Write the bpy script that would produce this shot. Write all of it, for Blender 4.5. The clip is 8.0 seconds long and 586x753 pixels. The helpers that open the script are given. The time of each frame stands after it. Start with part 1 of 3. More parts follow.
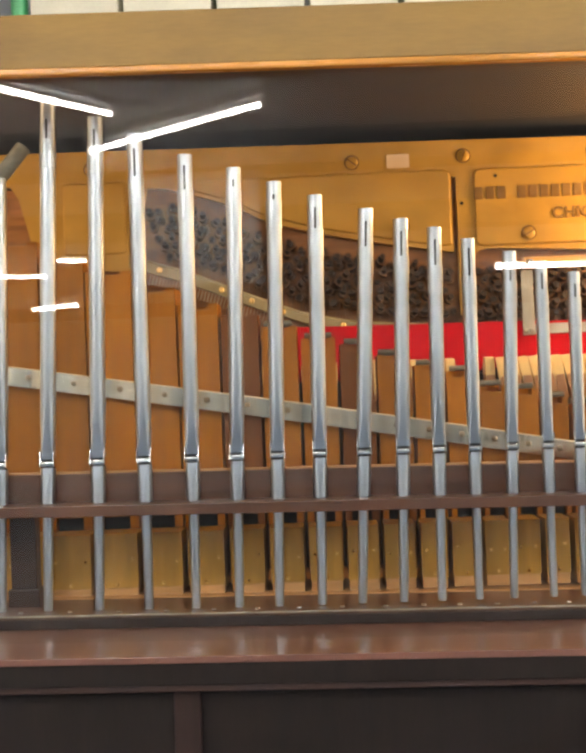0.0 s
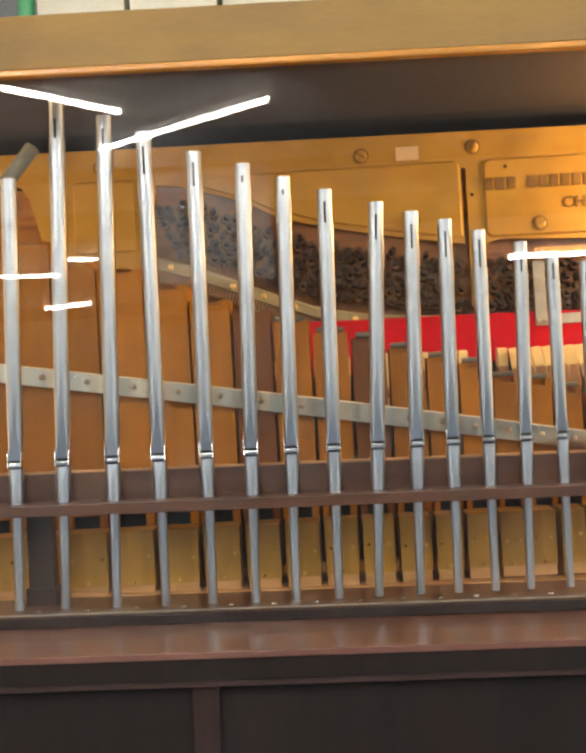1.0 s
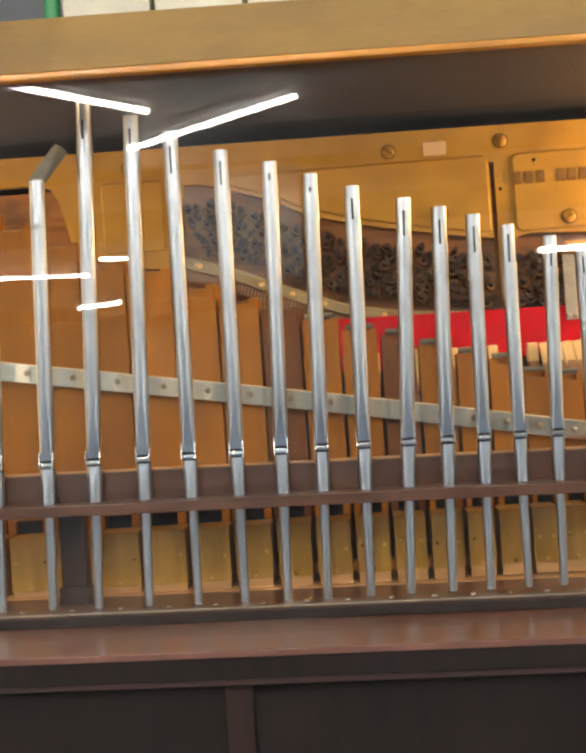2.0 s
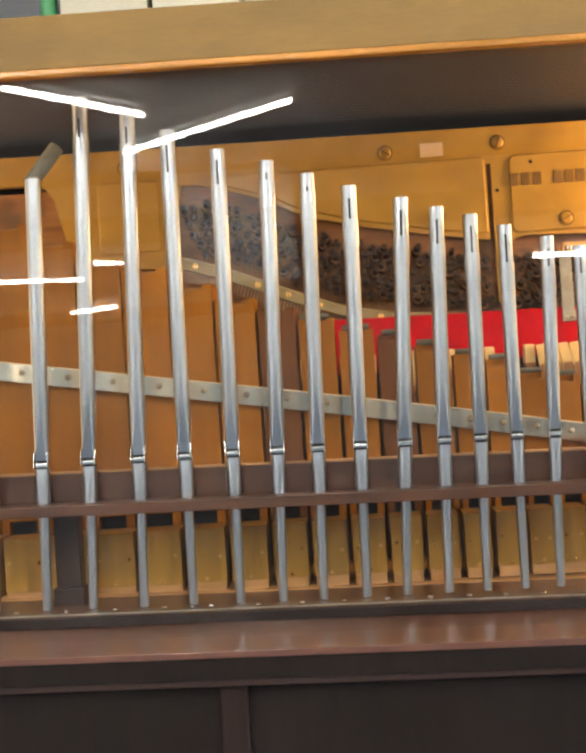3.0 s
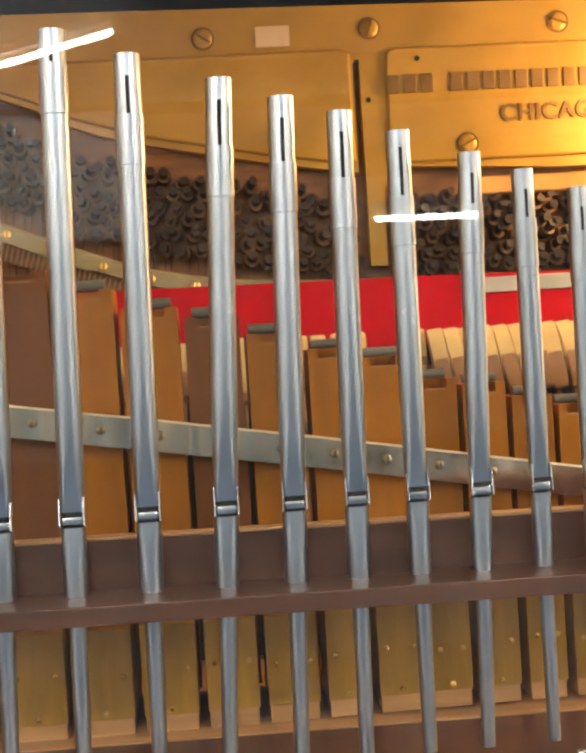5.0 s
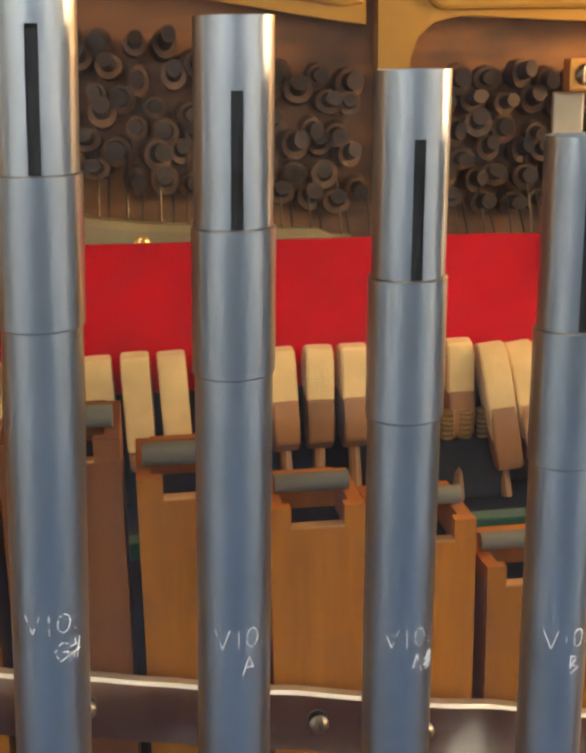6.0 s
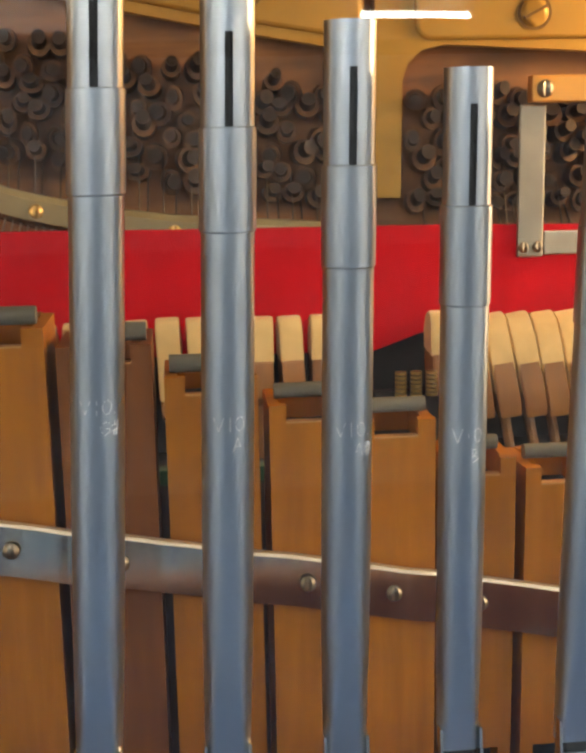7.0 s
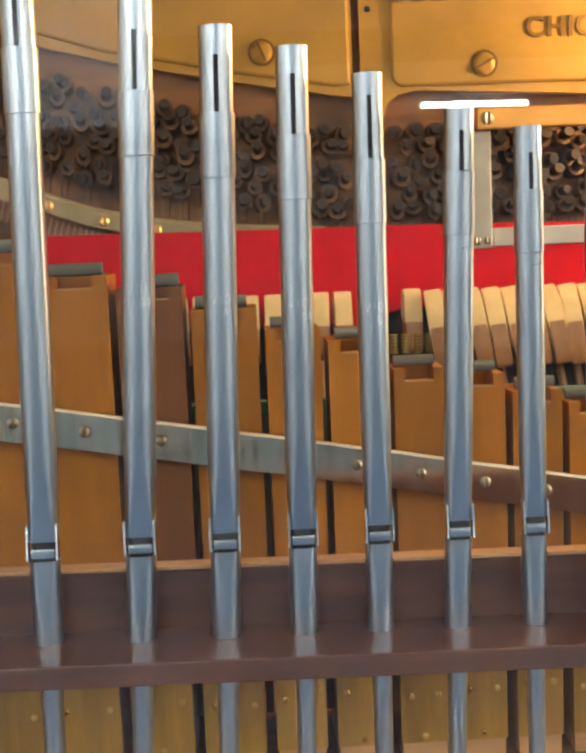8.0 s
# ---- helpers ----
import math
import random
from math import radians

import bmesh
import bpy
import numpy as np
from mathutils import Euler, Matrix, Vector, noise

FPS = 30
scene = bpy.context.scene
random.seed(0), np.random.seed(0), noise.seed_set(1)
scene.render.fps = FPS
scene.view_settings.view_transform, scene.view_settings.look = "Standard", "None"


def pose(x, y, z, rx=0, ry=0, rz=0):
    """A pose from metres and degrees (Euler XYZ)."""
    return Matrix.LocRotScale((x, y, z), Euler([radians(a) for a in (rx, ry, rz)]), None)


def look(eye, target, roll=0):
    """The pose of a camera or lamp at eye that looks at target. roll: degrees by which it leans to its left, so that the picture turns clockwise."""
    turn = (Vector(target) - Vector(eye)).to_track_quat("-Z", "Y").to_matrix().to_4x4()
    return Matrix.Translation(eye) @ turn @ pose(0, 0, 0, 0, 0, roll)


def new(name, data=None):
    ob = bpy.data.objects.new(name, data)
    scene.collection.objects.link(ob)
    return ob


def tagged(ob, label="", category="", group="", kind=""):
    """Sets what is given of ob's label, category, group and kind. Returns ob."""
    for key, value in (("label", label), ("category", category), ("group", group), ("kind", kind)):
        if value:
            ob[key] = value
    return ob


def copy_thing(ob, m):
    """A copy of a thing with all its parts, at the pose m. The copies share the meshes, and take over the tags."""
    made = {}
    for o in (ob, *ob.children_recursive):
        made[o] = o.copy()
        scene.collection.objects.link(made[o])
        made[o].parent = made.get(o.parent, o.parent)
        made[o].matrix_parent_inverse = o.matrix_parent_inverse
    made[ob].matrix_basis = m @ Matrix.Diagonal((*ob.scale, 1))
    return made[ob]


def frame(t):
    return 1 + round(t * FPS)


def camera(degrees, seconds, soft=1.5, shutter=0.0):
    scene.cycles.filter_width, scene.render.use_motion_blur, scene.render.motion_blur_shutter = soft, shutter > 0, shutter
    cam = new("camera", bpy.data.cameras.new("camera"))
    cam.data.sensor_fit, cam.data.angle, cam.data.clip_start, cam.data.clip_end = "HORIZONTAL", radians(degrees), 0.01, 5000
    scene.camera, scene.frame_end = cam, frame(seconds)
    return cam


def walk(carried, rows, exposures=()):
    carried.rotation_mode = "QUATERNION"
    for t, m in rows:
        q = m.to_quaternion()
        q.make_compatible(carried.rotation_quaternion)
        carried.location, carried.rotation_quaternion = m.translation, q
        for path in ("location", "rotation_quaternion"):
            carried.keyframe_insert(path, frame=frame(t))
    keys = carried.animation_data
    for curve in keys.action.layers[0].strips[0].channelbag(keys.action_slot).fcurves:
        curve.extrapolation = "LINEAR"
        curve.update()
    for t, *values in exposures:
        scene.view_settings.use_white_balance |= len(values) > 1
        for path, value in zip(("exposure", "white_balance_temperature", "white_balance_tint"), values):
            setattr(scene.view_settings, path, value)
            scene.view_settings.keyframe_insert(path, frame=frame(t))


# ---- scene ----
cam = camera(28.44, 8.0, soft=3.5)
PATH = [
    (0, (-0.0399, -1.1780, 0.0589), (-0.0880, 0.8213, 0.0866), -2.24),
    (0.5, (-0.0380, -1.1800, 0.0597), (-0.1004, 0.8189, 0.0826), -2.57),
    (1, (-0.0386, -1.1791, 0.0593), (-0.1111, 0.8195, 0.0784), -3.24),
    (1.5, (-0.0365, -1.1765, 0.0612), (-0.1299, 0.8212, 0.0811), -3.83),
    (2, (-0.0370, -1.1781, 0.0603), (-0.1631, 0.8179, 0.0769), -3.89),
    (3.5, (-0.0468, -1.1628, 0.0490), (-0.1370, 0.8350, 0.0762), -3.32),
    (4, (-0.0789, -1.1249, 0.0433), (-0.0334, 0.8746, 0.0589), -4.22),
    (4.2, (-0.0904, -1.0975, 0.0520), (0.0167, 0.8997, 0.0500), -4.80),
    (5.3, (0.0249, -0.5117, 0.1227), (0.1834, 1.4795, 0.0238), -3.54),
    (5.5, (0.0330, -0.4385, 0.1573), (0.1696, 1.5515, 0.0107), -3.49),
    (5.8, (0.0304, -0.3316, 0.1939), (0.1795, 1.6504, -0.0282), -4.03),
    (5.9, (0.0329, -0.2951, 0.2050), (0.2024, 1.6803, -0.0577), -3.72),
    (6, (0.0281, -0.2189, 0.2246), (0.2818, 1.6896, -0.3171), -1.02),
    (6.2, (0.0221, -0.2432, 0.2207), (0.2639, 1.6759, -0.2878), -1.01),
    (6.5, (0.0195, -0.2743, 0.2105), (0.2469, 1.6598, -0.2451), -1.15),
    (7, (0.0312, -0.3285, 0.1905), (0.2209, 1.6200, -0.2186), -1.14),
    (7.5, (0.0501, -0.4385, 0.1671), (0.1859, 1.5262, -0.1817), -1.54),
    (8, (0.0562, -0.5320, 0.1395), (0.1284, 1.4509, -0.1115), -2.43),
]
walk(cam, [(t, look(eye, target, roll)) for t, eye, target, roll in PATH], [
    (0, 0.28, 8100, 16), (4.2, 0.28, 8100, 16), (5.3, 0.10, 8200, 15), (5.5, 0.06, 8300, 15), (5.9, 0.12, 9500, 16),
    (6, 0.02, 7700, 14), (6.5, 0.02, 7700, 14), (7.2, 0.06, 7500, 12), (8, 0.20, 7100, 10)])

# ---------------- light ----------------
world = bpy.data.worlds.new("world")
scene.world = world
world.use_nodes = True
world.node_tree.nodes["Background"].inputs[0].default_value = (0.55, 0.62, 0.75, 1)
world.node_tree.nodes["Background"].inputs[1].default_value = 0.05


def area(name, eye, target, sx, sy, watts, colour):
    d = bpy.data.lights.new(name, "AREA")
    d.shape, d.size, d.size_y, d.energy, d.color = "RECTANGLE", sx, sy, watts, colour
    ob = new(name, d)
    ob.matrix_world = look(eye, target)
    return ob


# added warm fills, no lamp seen: a strip under the case top behind the front beam and upright ones at both ends; a bulb
# inferred high up at the treble end
area("case_strip_fill", (0.0, -0.03, 0.398), (0.0, 0.30, 0.10), 1.3, 0.03, 0.65, (1.0, 0.70, 0.38))
area("case_side_fill", (-0.74, 0.16, 0.16), (0.0, 0.16, 0.14), 0.32, 0.46, 1.5, (1.0, 0.74, 0.45))
area("case_side_fill", (0.74, 0.16, 0.16), (0.0, 0.16, 0.14), 0.32, 0.46, 4.2, (1.0, 0.74, 0.45))
bulb_data = bpy.data.lights.new("case_bulb_light", "POINT")
bulb_data.energy, bulb_data.color, bulb_data.shadow_soft_size = 3.0, (1.0, 0.62, 0.28), 0.02
new("case_bulb_light", bulb_data).location = (0.44, 0.25, 0.30)
TUBE_POWER = 74.0


# ---------------- materials ----------------
def nodes_of(name):
    m = bpy.data.materials.new(name)
    m.use_nodes = True
    nt = m.node_tree
    return m, nt, nt.nodes["Principled BSDF"]


def mat(name, colour, rough=0.5, metal=0.0, coat=0.0, grain=(1, 1, 1), scale=40.0, vary=0.25, bump=0.15, fine=400.0,
        rand=0.0, rough_vary=0.12, sheen=0.0, spec=0.5, blotch=None, blotch_scale=9.0):
    """Surface with grain stretched by `grain`, a second finer layer, wear in the gloss and some change from piece to piece."""
    m, nt, b = nodes_of(name)
    L, N = nt.links, nt.nodes
    tc = N.new("ShaderNodeTexCoord")
    info = N.new("ShaderNodeObjectInfo")
    off = N.new("ShaderNodeVectorMath")
    off.operation = "ADD"
    mul = N.new("ShaderNodeVectorMath")
    mul.operation = "SCALE"
    comb = N.new("ShaderNodeCombineXYZ")
    for i in range(3):
        L.new(info.outputs["Random"], comb.inputs[i])
    L.new(comb.outputs[0], mul.inputs[0])
    mul.inputs["Scale"].default_value = 7.0
    L.new(tc.outputs["Object"], off.inputs[0])
    L.new(mul.outputs[0], off.inputs[1])
    mp = N.new("ShaderNodeMapping")
    mp.inputs["Scale"].default_value = grain
    L.new(off.outputs[0], mp.inputs[0])
    n1 = N.new("ShaderNodeTexNoise")
    n1.inputs["Scale"].default_value, n1.inputs["Detail"].default_value = scale, 6
    L.new(mp.outputs[0], n1.inputs["Vector"])
    n2 = N.new("ShaderNodeTexNoise")
    n2.inputs["Scale"].default_value, n2.inputs["Detail"].default_value = fine, 3
    L.new(mp.outputs[0], n2.inputs["Vector"])
    ramp = N.new("ShaderNodeMapRange")
    ramp.inputs[1].default_value, ramp.inputs[2].default_value = 0.3, 0.7
    ramp.inputs[3].default_value, ramp.inputs[4].default_value = 1 - vary, 1 + vary * 0.7
    L.new(n1.outputs["Fac"], ramp.inputs[0])
    fin = N.new("ShaderNodeMapRange")
    fin.inputs[1].default_value, fin.inputs[2].default_value = 0.3, 0.7
    fin.inputs[3].default_value, fin.inputs[4].default_value = 1 - vary * 0.4, 1 + vary * 0.3
    L.new(n2.outputs["Fac"], fin.inputs[0])
    prod = N.new("ShaderNodeMath")
    prod.operation = "MULTIPLY"
    L.new(ramp.outputs[0], prod.inputs[0])
    L.new(fin.outputs[0], prod.inputs[1])
    last = prod.outputs[0]
    if rand:
        rr = N.new("ShaderNodeMapRange")
        rr.inputs[3].default_value, rr.inputs[4].default_value = 1 - rand, 1 + rand * 0.5
        L.new(info.outputs["Random"], rr.inputs[0])
        p2 = N.new("ShaderNodeMath")
        p2.operation = "MULTIPLY"
        L.new(last, p2.inputs[0])
        L.new(rr.outputs[0], p2.inputs[1])
        last = p2.outputs[0]
    hue = N.new("ShaderNodeVectorMath")
    hue.operation = "SCALE"
    base = N.new("ShaderNodeRGB")
    base.outputs[0].default_value = (*colour, 1)
    src = base.outputs[0]
    if blotch:
        n3 = N.new("ShaderNodeTexNoise")
        n3.inputs["Scale"].default_value, n3.inputs["Detail"].default_value = blotch_scale, 5
        L.new(off.outputs[0], n3.inputs["Vector"])
        r3 = N.new("ShaderNodeMapRange")
        r3.inputs[1].default_value, r3.inputs[2].default_value = 0.48, 0.68
        L.new(n3.outputs["Fac"], r3.inputs[0])
        mx = N.new("ShaderNodeMix")
        mx.data_type = "RGBA"
        mx.inputs[6].default_value, mx.inputs[7].default_value = (*colour, 1), (*blotch, 1)
        L.new(r3.outputs[0], mx.inputs[0])
        src = mx.outputs[2]
    L.new(src, hue.inputs[0])
    L.new(last, hue.inputs["Scale"])
    L.new(hue.outputs[0], b.inputs["Base Color"])
    rg = N.new("ShaderNodeMapRange")
    rg.inputs[3].default_value, rg.inputs[4].default_value = max(0.03, rough - rough_vary), min(1, rough + rough_vary)
    L.new(n1.outputs["Fac"], rg.inputs[0])
    L.new(rg.outputs[0], b.inputs["Roughness"])
    b.inputs["Metallic"].default_value = metal
    b.inputs["Coat Weight"].default_value = coat
    b.inputs["Coat Roughness"].default_value = 0.12
    b.inputs["Specular IOR Level"].default_value = spec
    b.inputs["Sheen Weight"].default_value = sheen
    if bump:
        bp = N.new("ShaderNodeBump")
        bp.inputs["Strength"].default_value, bp.inputs["Distance"].default_value = bump, 0.001
        L.new(n2.outputs["Fac"], bp.inputs["Height"])
        L.new(bp.outputs[0], b.inputs["Normal"])
    return m


def glow(name, colour, power):
    m, nt, b = nodes_of(name)
    b.inputs["Base Color"].default_value = (0.8, 0.8, 0.8, 1)
    b.inputs["Emission Color"].default_value = (*colour, 1)
    b.inputs["Emission Strength"].default_value = power
    return m


def glass_mat():
    m = bpy.data.materials.new("pane_glass")
    m.use_nodes = True
    nt = m.node_tree
    N, L = nt.nodes, nt.links
    N.remove(N["Principled BSDF"])
    tr, gl, mx = N.new("ShaderNodeBsdfTransparent"), N.new("ShaderNodeBsdfGlossy"), N.new("ShaderNodeMixShader")
    tr.inputs[0].default_value = (0.97, 0.985, 0.98, 1)
    gl.inputs["Roughness"].default_value = 0.0
    mx.inputs[0].default_value = 0.034
    wave = N.new("ShaderNodeTexNoise")
    wave.inputs["Scale"].default_value, wave.inputs["Detail"].default_value = 2.2, 1
    tc = N.new("ShaderNodeTexCoord")
    L.new(tc.outputs["Object"], wave.inputs["Vector"])
    bp = N.new("ShaderNodeBump")
    bp.inputs["Strength"].default_value, bp.inputs["Distance"].default_value = 0.012, 0.01
    L.new(wave.outputs["Fac"], bp.inputs["Height"])
    L.new(bp.outputs[0], gl.inputs["Normal"])
    L.new(tr.outputs[0], mx.inputs[1])
    L.new(gl.outputs[0], mx.inputs[2])
    L.new(mx.outputs[0], N["Material Output"].inputs[0])
    return m


M_PIPE = mat("spotted_pipe_metal", (0.43, 0.485, 0.565), 0.29, 1.0, grain=(1, 1, 0.25), scale=30, vary=0.06, bump=0.02, fine=300, rough_vary=0.03)
M_SEAM = mat("bright_pipe_metal", (0.74, 0.77, 0.80), 0.22, 1.0, vary=0.08, bump=0.03)
# near-black for shade inside openings, also the colour of the nicks
M_DARK = mat("shade_and_nick_black", (0.012, 0.012, 0.014), 0.8, vary=0.2, bump=0.0)
M_SCRATCH = mat("scratched_marking", (0.94, 0.95, 0.96), 0.8, vary=0.2, bump=0.0)
# upright banding in the strip's colour imitates its reflections
M_STRIP = mat("nickel_strip", (0.84, 0.79, 0.66), 0.17, 1.0, grain=(8, 1, 1), scale=9, vary=0.16, bump=0.03)
M_STRIPEDGE = mat("lit_strip_edge", (0.86, 0.80, 0.66), 0.50, 0.9, vary=0.12, bump=0.05)
M_SCREW = mat("screw_steel", (0.30, 0.28, 0.25), 0.32, 1.0, vary=0.2, bump=0.05)
M_BRASS = mat("brass_screw", (0.80, 0.58, 0.26), 0.34, 0.75, vary=0.2, bump=0.05)
M_CAPSCREW = mat("aged_brass_screw", (0.66, 0.44, 0.17), 0.28, 1.0, vary=0.2, bump=0.05)
M_WOOD = mat("pipe_wood", (0.37, 0.130, 0.009), 0.50, coat=0.0, spec=0.22, grain=(9, 9, 0.7), scale=14, vary=0.20, bump=0.08, fine=90, rand=0.30)
M_WOODD = mat("dark_pipe_wood", (0.17, 0.058, 0.014), 0.50, coat=0.0, spec=0.22, grain=(9, 9, 0.7), scale=14, vary=0.22, bump=0.08, fine=90)
M_WOODIN = mat("lit_end_grain", (0.46, 0.24, 0.09), 0.6, grain=(9, 9, 0.7), scale=14, vary=0.2, bump=0.1, fine=90)
M_CAP = mat("cap_wood", (0.45, 0.242, 0.036), 0.38, coat=0.3, grain=(8, 8, 0.8), scale=12, vary=0.22, bump=0.06, fine=80, rand=0.15)
M_MAHOG = mat("mahogany", (0.095, 0.036, 0.019), 0.36, coat=0.25, grain=(0.8, 8, 8), scale=16, vary=0.35, bump=0.06, fine=120)
M_CASE = mat("case_wood", (0.036, 0.016, 0.012), 0.45, coat=0.05, grain=(0.8, 8, 8), scale=14, vary=0.35, bump=0.08, fine=120)
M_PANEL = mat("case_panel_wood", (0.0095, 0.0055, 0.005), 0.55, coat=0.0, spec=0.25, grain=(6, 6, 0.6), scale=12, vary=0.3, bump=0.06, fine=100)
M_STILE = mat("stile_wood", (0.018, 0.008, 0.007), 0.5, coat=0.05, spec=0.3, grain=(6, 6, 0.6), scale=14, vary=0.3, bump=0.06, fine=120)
M_LEDGE = mat("polished_ledge_wood", (0.135, 0.058, 0.043), 0.30, coat=0.35, grain=(0.8, 4, 4), scale=8, vary=0.10, bump=0.0, fine=60, rough_vary=0.03)
M_LITEDGE = mat("lit_edge_wood", (0.46, 0.24, 0.11), 0.55, grain=(0.8, 8, 8), scale=20, vary=0.2, bump=0.1)
M_DECK = mat("deck_wood", (0.54, 0.29, 0.12), 0.45, coat=0.2, grain=(0.8, 8, 8), scale=15, vary=0.25, bump=0.08)
M_BEAM = mat("beam_paint", (0.23, 0.130, 0.030), 0.6, coat=0.0, grain=(0.4, 3, 3), scale=8, vary=0.14, bump=0.05, fine=160, blotch=(0.19, 0.105, 0.024), blotch_scale=7)
# warm wood with the case's lamp light put into its orange
M_LIP = mat("lit_lip_wood", (0.55, 0.24, 0.05), 0.25, coat=0.5, grain=(0.6, 8, 8), scale=20, vary=0.25, bump=0.05)
M_GOLD = mat("gold_plate_paint", (0.52, 0.30, 0.060), 0.42, 0.25, scale=18, vary=0.16, bump=0.18, fine=260, blotch=(0.42, 0.225, 0.04), blotch_scale=11, rough_vary=0.1)
# dark gold: worn letters with their shading, and shade at the plate screws
M_LETTER = mat("letter_and_screw_shade", (0.22, 0.12, 0.035), 0.45, 0.35, vary=0.3, bump=0.2)
M_FELT = mat("red_felt", (0.46, 0.006, 0.012), 0.95, scale=60, vary=0.12, bump=0.35, fine=900, sheen=0.0, spec=0.1)
M_HFELT = mat("hammer_felt", (0.66, 0.46, 0.21), 0.9, scale=90, vary=0.14, bump=0.3, fine=900, sheen=0.2, spec=0.2)
M_HWOOD = mat("hammer_wood", (0.29, 0.125, 0.036), 0.5, grain=(6, 6, 1), scale=30, vary=0.2, bump=0.08, rand=0.2)
M_STOP = mat("grey_leather_roll", (0.16, 0.155, 0.125), 0.75, grain=(0.5, 4, 4), scale=60, vary=0.25, bump=0.3, rand=0.35)
M_PIN = mat("blued_pin_steel", (0.055, 0.038, 0.030), 0.5, 0.5, scale=200, vary=0.4, bump=0.2, rand=0.3)
M_COIL = mat("string_coil_wire", (0.19, 0.10, 0.05), 0.5, 0.5, scale=200, vary=0.5, bump=0.2, rand=0.4)
M_PINBLOCK = mat("pinblock_wood", (0.34, 0.15, 0.055), 0.55, grain=(0.8, 8, 8), scale=20, vary=0.35, bump=0.1, blotch=(0.16, 0.075, 0.035), blotch_scale=25)
M_CREAM = mat("cream_bar_paint", (0.38, 0.325, 0.19), 0.5, scale=30, vary=0.2, bump=0.1, blotch=(0.28, 0.235, 0.14), blotch_scale=20)
M_BLACK = mat("shaded_interior", (0.018, 0.014, 0.012), 0.7, scale=20, vary=0.4, bump=0.05)
# dark for the shade under the top, greyed for the glass's haze
M_TOPDARK = mat("top_board_shade_haze", (0.024, 0.024, 0.028), 0.6, vary=0.4, bump=0.05)
M_WIRE = mat("piano_wire", (0.12, 0.10, 0.08), 0.4, 1.0, vary=0.2, bump=0.0)
M_STEELWIRE = mat("bright_string_wire", (0.50, 0.44, 0.34), 0.35, 0.9, vary=0.2, bump=0.0)
M_GREYBAR = mat("zinc_bracket", (0.42, 0.38, 0.31), 0.42, 0.8, scale=40, vary=0.2, bump=0.1)
# brass made more orange for the lamp light it reflects
M_BRASSBAR = mat("brass_bar", (0.80, 0.38, 0.10), 0.35, 0.8, scale=30, vary=0.2, bump=0.08)
M_SPRING = mat("brass_spring", (0.62, 0.47, 0.16), 0.35, 0.9, vary=0.2, bump=0.0)
M_GREEN = mat("green_felt", (0.01, 0.07, 0.04), 0.95, vary=0.2, bump=0.3, sheen=0.2, spec=0.1)
M_GREENTUBE = mat("green_card_tube", (0.02, 0.26, 0.11), 0.5, scale=30, vary=0.15, bump=0.05)
M_CARD = mat("cream_card", (0.66, 0.64, 0.54), 0.7, scale=20, vary=0.10, bump=0.1, rand=0.12)
M_BOARD = mat("white_board_paint", (0.82, 0.88, 0.92), 0.7, scale=4, vary=0.08, bump=0.02)
M_PAPER = mat("sticker_paper", (0.78, 0.58, 0.40), 0.8, vary=0.08, bump=0.05)
M_WALL = mat("room_wall_paint", (0.74, 0.82, 0.92), 0.8, scale=3, vary=0.08, bump=0.05)
M_CEIL = mat("room_ceiling_paint", (0.74, 0.73, 0.73), 0.9, scale=2, vary=0.10, bump=0.05)
M_CBEAM = mat("room_ceiling_beam", (0.20, 0.20, 0.21), 0.8, vary=0.1, bump=0.05)
M_FLOOR = mat("room_floor_vinyl", (0.28, 0.33, 0.40), 0.45, scale=5, vary=0.15, bump=0.05)
M_TUBE = glow("lamp_tube", (0.86, 0.95, 1.0), TUBE_POWER)
M_WARMTUBE = glow("warm_fill_tube", (1.0, 0.93, 0.80), TUBE_POWER)
M_CREAMWALL = mat("reflector_paint", (0.84, 0.85, 0.86), 0.8, scale=3, vary=0.06, bump=0.05)
M_FIXT = mat("lamp_batten", (0.75, 0.75, 0.75), 0.5, vary=0.05, bump=0.0)
M_GLASS = glass_mat()


# ---------------- mesh helpers ----------------
def mesh_of(name, bm, material, smooth=False):
    bmesh.ops.recalc_face_normals(bm, faces=bm.faces[:])
    me = bpy.data.meshes.new(name)
    bm.to_mesh(me)
    bm.free()
    me.materials.append(material)
    if smooth:
        for p in me.polygons:
            p.use_smooth = True
        me.set_sharp_from_angle(angle=radians(40))
    return me


def part(name, bm, material, parent=None, label="", smooth=False):
    me = bm if isinstance(bm, bpy.types.Mesh) else mesh_of(name, bm, material, smooth)
    ob = new(name, me)
    if parent:
        ob.parent = parent
    if label:
        ob["label"] = label
    return ob


def thing(name, at, label, category, group="", kind=""):
    ob = new(name)
    ob.empty_display_size = 0.02
    ob.location = at
    return tagged(ob, label, category, group, kind)


def box(bm, x0, x1, y0, y1, z0, z1, bevel=0.0):
    made = bmesh.ops.create_cube(bm, size=1)["verts"]
    for v in made:
        v.co = Vector((x0 + (v.co.x + 0.5) * (x1 - x0), y0 + (v.co.y + 0.5) * (y1 - y0), z0 + (v.co.z + 0.5) * (z1 - z0)))
    if bevel:
        edges = list({e for v in made for e in v.link_edges})
        bmesh.ops.bevel(bm, geom=edges, offset=bevel, segments=2, affect="EDGES", profile=0.6)
    return bm


def boxed(*args, bevel=0.0):
    return box(bmesh.new(), *args, bevel=bevel)


def rod(bm, a, b, r, seg=16, r2=None, caps=True):
    a, b = Vector(a), Vector(b)
    turn = (b - a).to_track_quat("Z", "Y").to_matrix().to_4x4()
    m = Matrix.Translation((a + b) / 2) @ turn
    bmesh.ops.create_cone(bm, cap_ends=caps, segments=seg, radius1=r, radius2=r if r2 is None else r2, depth=(b - a).length, matrix=m)
    return bm


